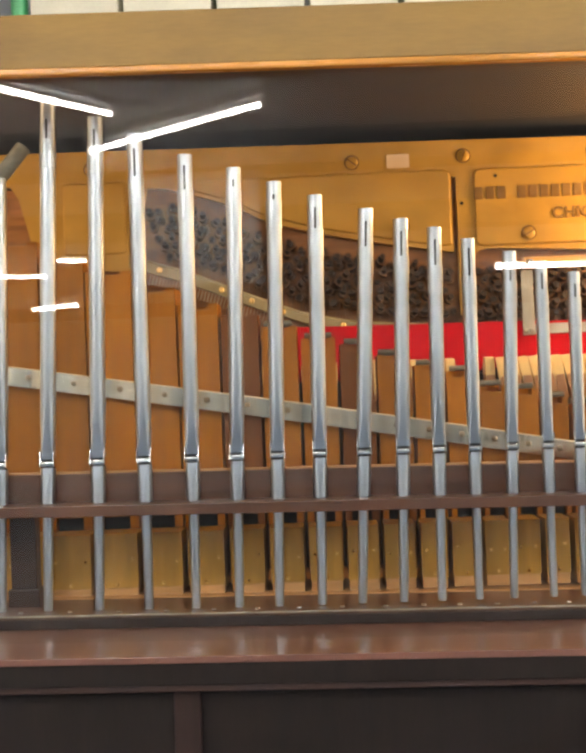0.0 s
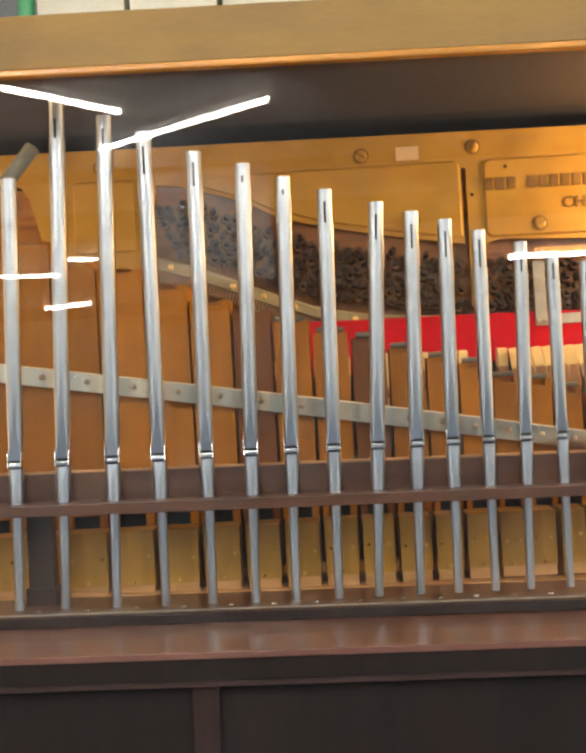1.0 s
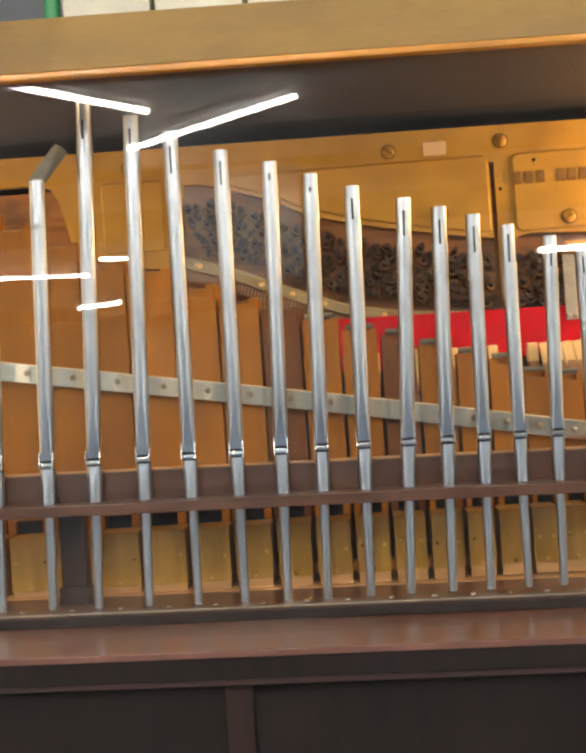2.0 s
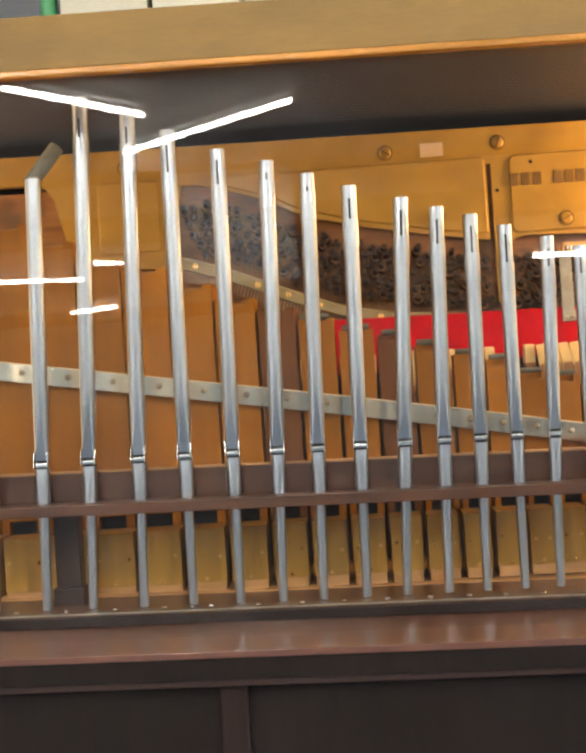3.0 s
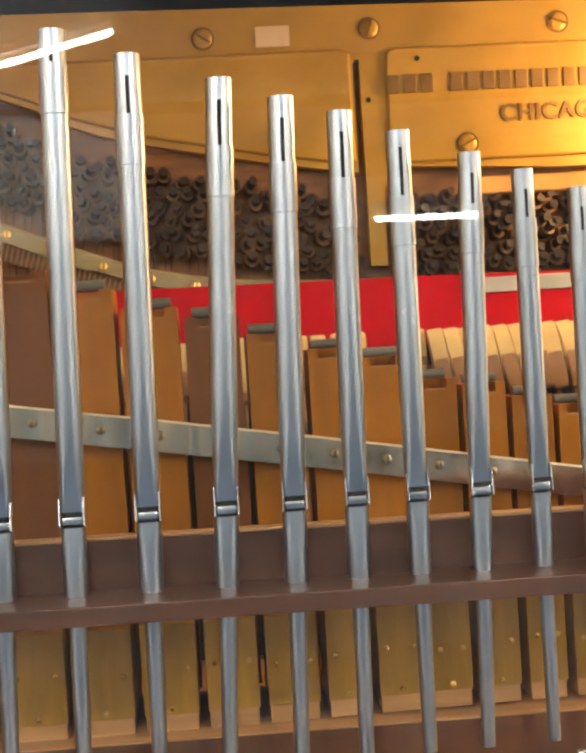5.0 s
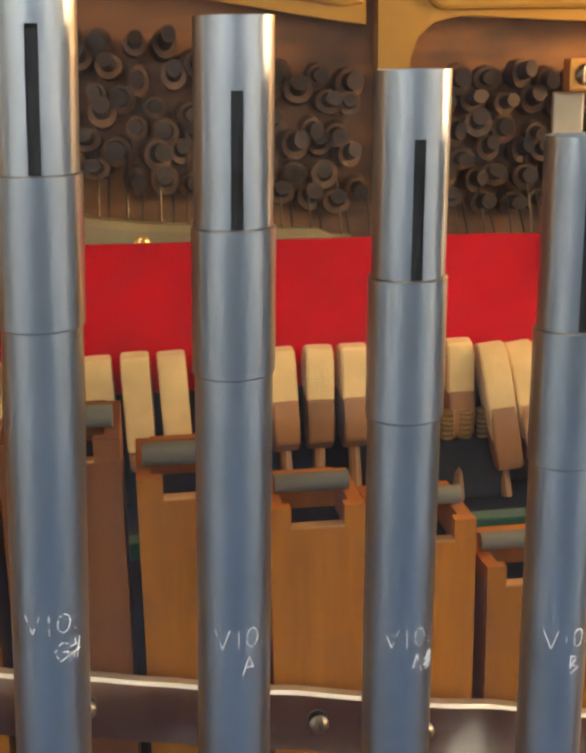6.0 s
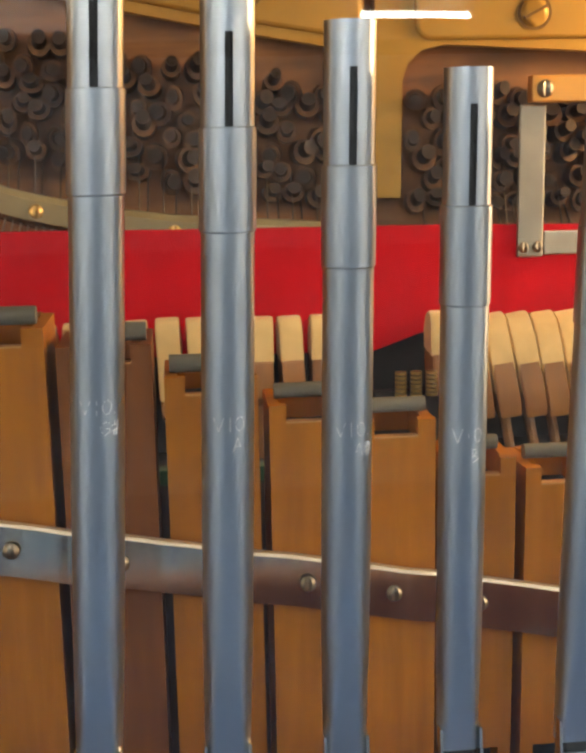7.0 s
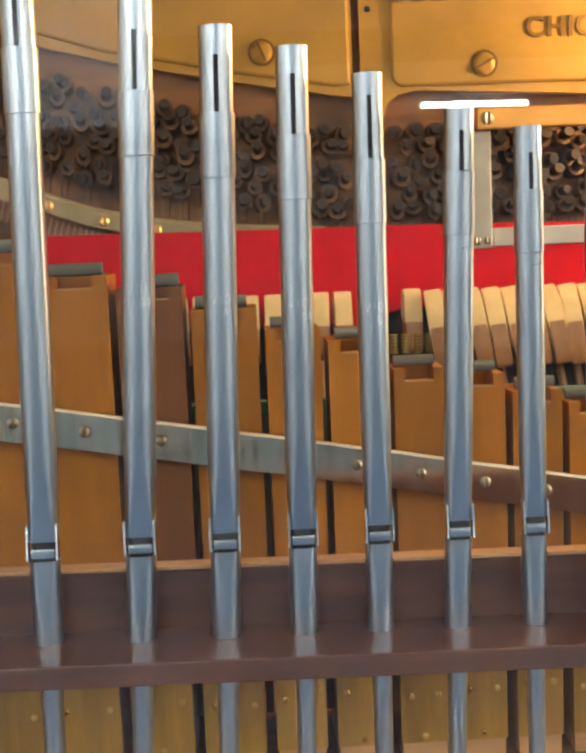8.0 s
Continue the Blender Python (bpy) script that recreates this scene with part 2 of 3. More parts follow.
def slab(points, y0, y1, bevel=0.0):
    """A flat casting: an outline in x and z, thick from y0 (front) to y1."""
    bm = bmesh.new()
    f = bm.faces.new([bm.verts.new((x, y0, z)) for x, z in points])
    if bevel:
        bm.normal_update()
    ext = bmesh.ops.extrude_face_region(bm, geom=[f])
    for v in [g for g in ext["geom"] if isinstance(g, bmesh.types.BMVert)]:
        v.co.y = y1
    front = [fc for fc in bm.faces if all(abs(v.co.y - y0) < 1e-6 for v in fc.verts)]
    if bevel:
        edges = [e for fc in front for e in fc.edges]
        bmesh.ops.bevel(bm, geom=edges, offset=bevel, segments=2, affect="EDGES", profile=0.5)
    bmesh.ops.triangulate(bm, faces=[fc for fc in bm.faces if len(fc.verts) > 4])
    return bm


def rounded(x0, x1, z0, z1, r, n=5):
    pts = []
    for cx, cz, a0 in ((x1 - r, z1 - r, 0), (x0 + r, z1 - r, 90), (x0 + r, z0 + r, 180), (x1 - r, z0 + r, 270)):
        for i in range(n + 1):
            a = radians(a0 + 90 * i / n)
            pts.append((cx + r * math.cos(a), cz + r * math.sin(a)))
    return pts


def screw_mesh(name, r, material, slot=0.6):
    """A slotted round head that faces -y."""
    bm = bmesh.new()
    bmesh.ops.create_uvsphere(bm, u_segments=14, v_segments=8, radius=r)
    for v in bm.verts:
        v.co.y = min(v.co.y, 0) * slot
        if abs(v.co.x) < r * 0.16 and v.co.y < -r * 0.1:
            v.co.y *= 0.55
    return mesh_of(name, bm, material, True)


# ---------------- the room behind ----------------
FLOOR_Z, CEIL_Z = -1.30, 1.27


def structure(name, bm, material, label, category):
    return tagged(part(name, bm, material), label, category, kind="structure")


structure("floor", boxed(-7, 7, -15.5, 2.5, FLOOR_Z - 0.1, FLOOR_Z), M_FLOOR, "plain grey vinyl floor of the hall", "floor")
# made-up dark sheet on the near floor, gives the pipes a darker blue reflection
M_DARKSHEET = mat("pipe_reflection_blue", (0.115, 0.165, 0.26), 0.95, scale=30, vary=0.15, bump=0.3, fine=600, spec=0.1)
structure("carpet", boxed(-2.55, 2.55, -4.6, -0.3, FLOOR_Z, FLOOR_Z + 0.006), M_DARKSHEET, "unseen dark blue sheet added to darken pipe reflections", "carpet")
structure("ceiling", boxed(-7, 7, -15.5, 2.5, CEIL_Z, CEIL_Z + 0.1), M_CEIL, "pale grey painted hall ceiling", "ceiling")
structure("wall_south", boxed(-7, 7, -15.6, -15.5, FLOOR_Z, CEIL_Z), M_WALL, "pale blue-grey painted hall wall", "wall")
structure("wall_north", boxed(-7, 7, 2.5, 2.6, FLOOR_Z, CEIL_Z), M_WALL, "pale blue-grey painted wall behind the organ case", "wall")
structure("wall_west", boxed(-7.1, -7, -15.5, 2.5, FLOOR_Z, CEIL_Z), M_WALL, "pale blue-grey painted hall wall", "wall")
structure("wall_east", boxed(7, 7.1, -15.5, 2.5, FLOOR_Z, CEIL_Z), M_WALL, "pale blue-grey painted hall wall", "wall")
# made-up pale walls at both sides, there for the pipes to reflect
for s_ in (-1, 1):
    structure("partition", boxed(min(s_ * 2.6, s_ * 2.68), max(s_ * 2.6, s_ * 2.68), -5.6, -0.4, FLOOR_Z, 1.05), M_CREAMWALL, "unseen pale wall added for bright pipe reflections", "wall")
for yb in (-4.41, -6.6, -13.9):
    structure("ceiling_beam", boxed(-7, 7, yb - 0.12, yb + 0.12, CEIL_Z - 0.16, CEIL_Z), M_CBEAM, "dark grey boxed ceiling beam", "beam")

GLASS_Y = -0.0925


def tube_lamp(a, b, r=0.016, glass=None):
    """A bare fluorescent tube on a white batten, from a to b in plan."""
    a, b = Vector((*a, 0)), Vector((*b, 0))
    mid, d = (a + b) / 2, b - a
    ang, ln = math.atan2(d.y, d.x), d.length
    lamp = thing("ceiling_light", (mid.x, mid.y, 1.2), "white fluorescent ceiling tube, seen mirrored or added unseen for fill", "lamp", "hall ceiling lights")
    lamp.rotation_euler = (0, 0, ang)
    part("tube", rod(bmesh.new(), (-ln / 2, 0, 0), (ln / 2, 0, 0), r, 12), glass or M_TUBE, lamp, smooth=True)
    part("batten", boxed(-ln / 2 - 0.03, ln / 2 + 0.03, -0.020, 0.020, 0.032, 0.069, bevel=0.004), M_FIXT, lamp)
    for s in (-1, 1):
        part("lamp_holder", boxed(s * (ln / 2 + 0.012) - 0.012, s * (ln / 2 + 0.012) + 0.012, -0.02, 0.02, -0.02, 0.029), M_FIXT, lamp)


def behind(x, y):
    return (x, 2 * GLASS_Y - y)


# the first seven mirror in the glass; the rest are unseen fill tubes
for p, q, r in (((-1.78, 2.13), (-0.84, 3.41), 0.012), ((-1.05, 4.08), (-0.22, 3.35), 0.012), ((0.86, 2.64), (1.95, 2.40), 0.012),
                ((1.68, 10.0), (2.68, 10.12), 0.026), ((-3.5, 8.95), (-2.50, 9.29), 0.016), ((-2.15, 8.14), (-1.93, 8.25), 0.016),
                ((-3.55, 13.0), (-2.87, 12.49), 0.024), ((-0.9, 1.55), (0.3, 1.55), 0.016), ((0.9, 1.55), (2.1, 1.55), 0.016),
                ((-5.2, 8.0), (-5.2, 9.2), 0.016), ((5.2, 8.0), (5.2, 9.2), 0.016), ((-5.2, 11.0), (-5.2, 12.2), 0.016), ((5.2, 11.0), (5.2, 12.2), 0.016),
                ((-4.0, 6.2), (-4.0, 7.4), 0.016), ((4.0, 6.2), (4.0, 7.4), 0.016)):
    tube_lamp(behind(*p), behind(*q), r)
# unseen warm tubes added to brighten the side walls the pipes reflect
for s_ in (-1, 1):
    for y_ in (0.5, 1.9, 3.3):
        tube_lamp(behind(s_ * 2.25, y_), behind(s_ * 2.25, y_ + 1.15), 0.016, M_WARMTUBE)

# added reflector, set so its mirror image lies on the hazy part of the view
board = part("hanging_board", boxed(-0.84, -0.295, -4.42, -4.40, 0.58, CEIL_Z - 0.161, bevel=0.004), M_BOARD)
tagged(board, "unseen pale board, placed to mirror as haze in the glass", "board")

# ---------------- the organ case ----------------
CASE_VIEW_TURN = Matrix.Rotation(radians(0.8), 4, "Y")


def case_part(*args):
    """A board of the case, turned a little to fit its edges to the camera's view."""
    ob = structure(*args)
    ob.matrix_world = CASE_VIEW_TURN
    return ob


X0, X1 = -0.78, 0.78
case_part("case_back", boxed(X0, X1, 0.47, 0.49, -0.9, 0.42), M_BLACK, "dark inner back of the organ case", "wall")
case_part("case_side", boxed(X0 - 0.03, X0, -0.10, 0.49, FLOOR_Z, 0.42), M_CASE, "dark mahogany side of the organ case", "wall")
case_part("case_side", boxed(X1, X1 + 0.03, -0.10, 0.49, FLOOR_Z, 0.42), M_CASE, "dark mahogany side of the organ case", "wall")
case_part("case_top", boxed(X0, X1, -0.0958, 0.47, 0.4075, 0.4170), M_TOPDARK, "dark wooden top board of the organ case", "board")
case_part("case_beam", boxed(X0, X1, -0.105, -0.096, 0.3672, 0.4185, bevel=0.0012), M_BEAM, "tan painted front beam above the glass", "beam")
case_part("trim", boxed(X0, X1, -0.1075, -0.0955, 0.3605, 0.3670, bevel=0.002), M_LIP, "varnished orange wooden lip under the beam", "trim")
case_part("key_ledge", boxed(X0, X1, -0.160, -0.030, -0.178, -0.172, bevel=0.0007), M_LEDGE, "polished brown mahogany ledge before the glass", "ledge")
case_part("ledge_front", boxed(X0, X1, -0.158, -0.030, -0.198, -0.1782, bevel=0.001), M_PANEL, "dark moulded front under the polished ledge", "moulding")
case_part("chest_deck", boxed(X0, X1, -0.030, 0.062, -0.20, -0.1585, bevel=0.0015), M_MAHOG, "polished dark brown wind chest deck under the metal pipes", "deck")
case_part("trim", boxed(X0, X1, -0.0312, -0.0302, -0.1597, -0.1581, bevel=0.0002), M_GREYBAR, "thin pale metal edge along the deck front", "trim")
# added dark strip, the shade on the deck's own front face
case_part("deck_front", boxed(X0, X1, -0.0345, -0.0315, -0.1715, -0.1615, bevel=0.0008), M_STILE, "dark stained front rail below the wind chest deck", "rail")
case_part("rear_deck", boxed(X0, X1, 0.062, 0.40, -0.20, -0.158), M_DECK, "pale varnished wooden deck under the wooden pipes", "deck")
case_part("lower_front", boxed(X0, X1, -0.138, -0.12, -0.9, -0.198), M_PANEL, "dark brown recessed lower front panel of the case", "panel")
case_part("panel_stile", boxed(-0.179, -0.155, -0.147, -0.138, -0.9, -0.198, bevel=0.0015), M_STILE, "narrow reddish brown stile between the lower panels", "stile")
case_part("trim", boxed(X0, X1, -0.154, -0.138, -0.2045, -0.198, bevel=0.0015), M_CASE, "thin dark moulding under the ledge", "trim")
case_part("case_plinth", boxed(X0, X1, -0.12, 0.47, FLOOR_Z, -0.9), M_CASE, "dark wooden base of the organ case", "base")

pane = case_part("window_1", boxed(X0, X1, GLASS_Y - 0.002, GLASS_Y + 0.002, -0.1719, 0.4065), M_GLASS, "clear front glass of the organ case reflecting ceiling lights", "glass")
pane.visible_shadow = False

rack = thing("pipe_rack", (0, 0, -0.0545), "dark mahogany rack board holding the metal pipe feet", "rack")
part("rack_board", boxed(X0, X1, -0.033, 0.0125, -0.006, 0.005, bevel=0.001), M_MAHOG, rack)
part("back_board", boxed(X0, X1, 0.0127, 0.0225, -0.006, 0.0335), M_MAHOG, rack)
# pale wood edge with the light on it put into its colour
part("board_edge", boxed(X0, X1, 0.0127, 0.0225, 0.0337, 0.0359, bevel=0.0006), M_LITEDGE, rack, "pale wood top edge, painted as lit")
rack.rotation_euler = (0, radians(0.8), 0)

post = thing("rack_post", (-0.357, 0.03, -0.157), "dark stained wooden post under the rack board", "post")
part("post_body", boxed(-0.0135, 0.0135, -0.008, 0.012, 0.022, 0.101, bevel=0.001), M_CASE, post)
part("post_foot", boxed(-0.0165, 0.0165, -0.011, 0.015, 0, 0.022, bevel=0.0015), M_CASE, post)

# ---------------- metal pipes ----------------
# foot x, top x, top height, slot top, slot bottom, diameter
PIPES = [
    (-0.425, -0.416, 0.381, 0.372, 0.352, 0.0168),
    (-0.371, -0.363, 0.290, 0.0, 0.0, 0.0166),
    (-0.322, -0.309, 0.370, 0.348, 0.328, 0.0166),
    (-0.2705, -0.261, 0.349, 0.3355, 0.318, 0.0165),
    (-0.223, -0.221, 0.3295, 0.314, 0.2855, 0.0163),
    (-0.174, -0.1705, 0.306, 0.2945, 0.2695, 0.0161),
    (-0.128, -0.121, 0.2905, 0.278, 0.2705, 0.0160),
    (-0.087, -0.0805, 0.2745, 0.261, 0.2555, 0.0160),
    (-0.044, -0.039, 0.259, 0.246, 0.2245, 0.0160),
    (0.001, 0.0125, 0.243, 0.230, 0.204, 0.0160),
    (0.0405, 0.0475, 0.231, 0.218, 0.193, 0.0158),
    (0.077, 0.081, 0.221, 0.2085, 0.182, 0.0153),
    (0.113, 0.1145, 0.208, 0.198, 0.170, 0.0146),
    (0.151, 0.156, 0.1935, 0.181, 0.163, 0.0142),
    (0.187, 0.187, 0.182, 0.170, 0.1535, 0.0133),
    (0.219, 0.220, 0.170, 0.158, 0.144, 0.0128),
    (0.251, 0.253, 0.162, 0.150, 0.137, 0.0124),
    (0.282, 0.284, 0.154, 0.143, 0.130, 0.0120),
    (0.312, 0.314, 0.147, 0.136, 0.124, 0.0118),
    (0.342, 0.344, 0.140, 0.130, 0.118, 0.0116),
]
STROKES = {
    "V": [[(0, 1), (0.5, 0), (1, 1)]], "I": [[(0.5, 1), (0.5, 0)]],
    "O": [[(0.5 + 0.5 * math.cos(a / 5 * math.pi), 0.5 + 0.5 * math.sin(a / 5 * math.pi)) for a in range(11)]],
    ".": [[(0.4, 0.1), (0.6, 0.0)]], "A": [[(0, 0), (0.5, 1), (1, 0)], [(0.2, 0.4), (0.8, 0.4)]],
    "G": [[(1, 0.85), (0.5, 1), (0, 0.5), (0.4, 0), (1, 0.2), (1, 0.5), (0.6, 0.5)]],
    "#": [[(0.3, 0), (0.45, 1)], [(0.65, 0), (0.8, 1)], [(0, 0.3), (1, 0.4)], [(0, 0.65), (1, 0.75)]],
    "B": [[(0.1, 0), (0.1, 1), (0.8, 0.85), (0.2, 0.5), (0.9, 0.3), (0.1, 0)]],
}
NOTES = {9: "G#", 10: "A", 11: "A#", 12: "B"}


def tube_shell(bm, rows, r_at, axis_at, seg, hole=None):
    """A round tube through the heights in rows; faces for which hole(angle, z) holds are left open."""
    rings = []
    for z in rows:
        c, r, flat = axis_at(z), *r_at(z)
        ring = []
        for i in range(seg):
            a = 2 * math.pi * i / seg
            x, y = r * math.sin(a), -r * math.cos(a)
            y = max(y, -r * flat)
            ring.append(bm.verts.new((c + x, y, z)))
        rings.append(ring)
    for j in range(len(rows) - 1):
        zc = (rows[j] + rows[j + 1]) / 2
        for i in range(seg):
            a = 360 * (i + 0.5) / seg
            a = a - 360 if a > 180 else a
            if hole and hole(a, zc):
                continue
            k = (i + 1) % seg
            bm.faces.new((rings[j][i], rings[j][k], rings[j + 1][k], rings[j + 1][i]))
    return rings


def metal_pipe(n, spec):
    fx, tx, top, s1, s0, dia = spec
    r = dia / 2 * 0.97
    lean = (tx - fx) / top
    tint = "bright silver metal violin pipe with slotted top in the rack" if s1 else "silver metal violin pipe with its top bent over to one side"
    if n in NOTES:
        tint = "silver metal violin pipe with scratched pitch marking and tuning sleeve"
    ob = thing("violin_pipe", (fx, 0, -0.157), tint, "organ pipe", "metal pipes in the rack")
    Z = 0.157

    def axis(z):
        return lean * (z - Z)

    SEG = 40
    sleeve0, sleeve1 = (s0 - 0.0285 + Z, s0 + Z) if s1 else (Z + top - 0.05, Z + top - 0.02)
    # body, from the mouth to the sleeve
    rows = sorted({Z + 0.0005, Z + 0.003, Z + 0.008, Z + 0.016, Z + 0.026, Z + 0.038, Z + 0.07, sleeve0 - 0.02, sleeve0 + 0.004})

    def body_r(z):
        u = min(1.0, max(0.0, (z - Z) / 0.045))
        return r * (0.90 + 0.10 * u), 0.62 + 0.38 * u ** 0.7

    bm = bmesh.new()
    tube_shell(bm, rows, body_r, axis, SEG)
    part("body", bm, M_PIPE, ob, smooth=True)
    # foot, a cone that goes through the rack into the deck
    rows = [0.0, 0.03, 0.09, 0.1035, 0.1038, Z - 0.05, Z - 0.025, Z - 0.018, Z - 0.012, Z - 0.0085]

    def foot_r(z):
        u = z / Z
        k = 0.58 + 0.16 * u if u < 0.66 else 0.90 + 0.10 * (u - 0.66)
        flat = 1.0 if z < Z - 0.03 else 1.0 - 0.34 * (z - Z + 0.03) / 0.03
        return r * k, flat

    bm = bmesh.new()
    tube_shell(bm, rows, foot_r, axis, 28)
    part("foot", bm, M_PIPE, ob, smooth=True)
    # near-black core as the shade inside the mouth, and the lower lip bar
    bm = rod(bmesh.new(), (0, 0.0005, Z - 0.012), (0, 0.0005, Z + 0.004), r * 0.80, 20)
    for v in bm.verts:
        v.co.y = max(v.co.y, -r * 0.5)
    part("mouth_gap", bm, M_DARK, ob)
    bm = boxed(-r * 0.72, r * 0.72, -r * 0.92, -r * 0.40, Z - 0.0066, Z - 0.0020, bevel=0.0009)
    part("lower_lip", bm, M_SEAM, ob, smooth=True)
    for s in (-1, 1):
        bm = boxed(-0.00045, 0.00045, -r * 1.15, -r * 0.25, Z - 0.0070, Z + 0.0088, bevel=0.0001)
        for v in bm.verts:
            v.co.x += s * r * 0.88
            if v.co.z > Z + 0.006:
                v.co.y = max(v.co.y, -r * 0.80)
        part("ear", bm, M_SEAM, ob)
    # tuning sleeve and slotted top
    if s1:
        bm = bmesh.new()
        tube_shell(bm, [sleeve0 - 0.0004, sleeve0, sleeve1 - 0.0003, sleeve1], lambda z: (r * (1.06 if sleeve0 <= z < sleeve1 else 1.0), 1.0), axis, SEG)
        part("tuning_sleeve", bm, M_PIPE, ob, smooth=True)
        a0, a1 = s0 + Z, s1 + Z
        bm = bmesh.new()
        rows = [sleeve1 - 0.002, a0, (a0 + a1) / 2, a1, Z + top]

        def slot(a, z):
            return a0 < z < a1 and abs(a) < 9

        tube_shell(bm, rows, lambda z: (r * 0.985, 1.0), axis, SEG, slot)
        tube_shell(bm, rows, lambda z: (r * 0.93, 1.0), axis, SEG, slot)
        part("slotted_top", bm, M_PIPE, ob, smooth=True)
        # black core that paints the shade behind the slot
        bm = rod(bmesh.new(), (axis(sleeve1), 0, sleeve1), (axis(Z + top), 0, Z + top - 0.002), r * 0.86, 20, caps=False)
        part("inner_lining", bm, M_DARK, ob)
    else:
        bm = bmesh.new()
        tube_shell(bm, [sleeve0 - 0.001, Z + top], lambda z: (r, 1.0), axis, SEG)
        part("upper_body", bm, M_PIPE, ob, smooth=True)
        base = Vector((axis(Z + top), 0, Z + top))
        bm = rod(bmesh.new(), base + Vector((-0.003, 0, -0.0035)), base + Vector((0.024, 0.012, 0.034)), r * 1.0, 28, caps=False)
        rod(bm, base + Vector((-0.003, 0, -0.0035)), base + Vector((0.0238, 0.012, 0.0337)), r * 0.9, 28)
        part("mitred_top", bm, M_STOP, ob, "dull grey bent-over top", smooth=True)
    if n in (13, 14):
        zn = Z + 0.128 - 0.009 * (n - 13)
        part("nick", rod(bmesh.new(), (axis(zn) + r * 0.05, -r * 1.0, zn), (axis(zn) + r * 0.62, -r * 0.79, zn + 0.0008), 0.0003, 6), M_DARK, ob, "dark scratch across the metal")
    # scratched pitch marking, laid on the curve of the metal
    if n in NOTES:
        bm = bmesh.new()
        h = 0.0042
        x = -0.0045
        zc = Z + (0.1142, 0.1077, 0.1045, 0.1010)[n - 9]
        rng = random.Random(n)

        def on(u, w):
            uu = max(-r * 0.97, min(r * 0.97, u))
            return Vector((axis(w) + uu, -math.sqrt(r * r - uu * uu) - 0.00006, w))

        def put(ch, x0, z0, w):
            for line in STROKES[ch]:
                pts = [(x0 + px * w + rng.uniform(-1, 1) * 0.0001, z0 + pz * h + rng.uniform(-1, 1) * 0.0001) for px, pz in line]
                for (xa, za), (xb, zb) in zip(pts, pts[1:]):
                    steps = 3
                    for q in range(steps):
                        if rng.random() < 0.22:
                            continue
                        ua, ub = xa + (xb - xa) * q / steps, xa + (xb - xa) * (q + 1) / steps
                        wa, wb = za + (zb - za) * q / steps, za + (zb - za) * (q + 1) / steps
                        rod(bm, on(ua, wa), on(ub, wb), 0.00012, 5)

        for ch, w, gap in (("V", 0.0030, 0.0042), ("I", 0.001, 0.0022), ("O", 0.0024, 0.0030), (".", 0.0008, 0)):
            put(ch, x, zc, w)
            x += gap
        x = 0.0012
        for ch in NOTES[n]:
            put(ch, x, zc - 0.0062, 0.0026 if ch != "#" else 0.002)
            x += 0.0031
        part("pitch_marking", bm, M_SCRATCH, ob, "pale scratched pitch letters")
    return ob


for n, spec in enumerate(PIPES):
    metal_pipe(n, spec)

# small round-headed screws along the deck between the pipe feet
DECK_SCREW = screw_mesh("deck_screw", 0.0030, M_SEAM)
for n in range(len(PIPES) - 1):
    x = PIPES[n][0] * 0.62 + PIPES[n + 1][0] * 0.38
    ob = tagged(new("deck_screw", DECK_SCREW), "small bright round-headed screw in the deck", "screw", "deck screws")
    ob.matrix_world = pose(x, -0.012, -0.1586 - 0.014 * x, -90)

# ---------------- wooden pipes ----------------
EDGES = [-0.572, -0.515, -0.458, -0.406, -0.355, -0.303, -0.250, -0.200, -0.152, -0.107, -0.063, -0.020, 0.0215, 0.0630, 0.0985, 0.1355, 0.1695, 0.204, 0.237, 0.269, 0.300, 0.330, 0.359]
TOPS = [0.302, 0.287, 0.264, 0.241, 0.216, 0.204, 0.182, 0.163, 0.149, 0.134, 0.119, 0.111, 0.097, 0.084, 0.076, 0.058, 0.053, 0.042, 0.034, 0.026, 0.018, 0.010]
DARK = {11, 8}
WY = 0.122
STRIP_PTS = [(-0.60, 0.135), (-0.163, 0.0640), (-0.060, 0.0468), (0.065, 0.0250), (0.130, 0.0134), (0.214, -0.0022), (0.40, -0.036)]


def strip_z(x):
    for (xa, za), (xb, zb) in zip(STRIP_PTS, STRIP_PTS[1:]):
        if x <= xb:
            return za + (zb - za) * (x - xa) / (xb - xa)
    return STRIP_PTS[-1][1]


CAP_SCREW = screw_mesh("cap_screw", 0.0019, M_CAPSCREW)


def cap_x(x):
    return -0.04 + (x + 0.04) * (0.955 if x > -0.04 else 0.97)


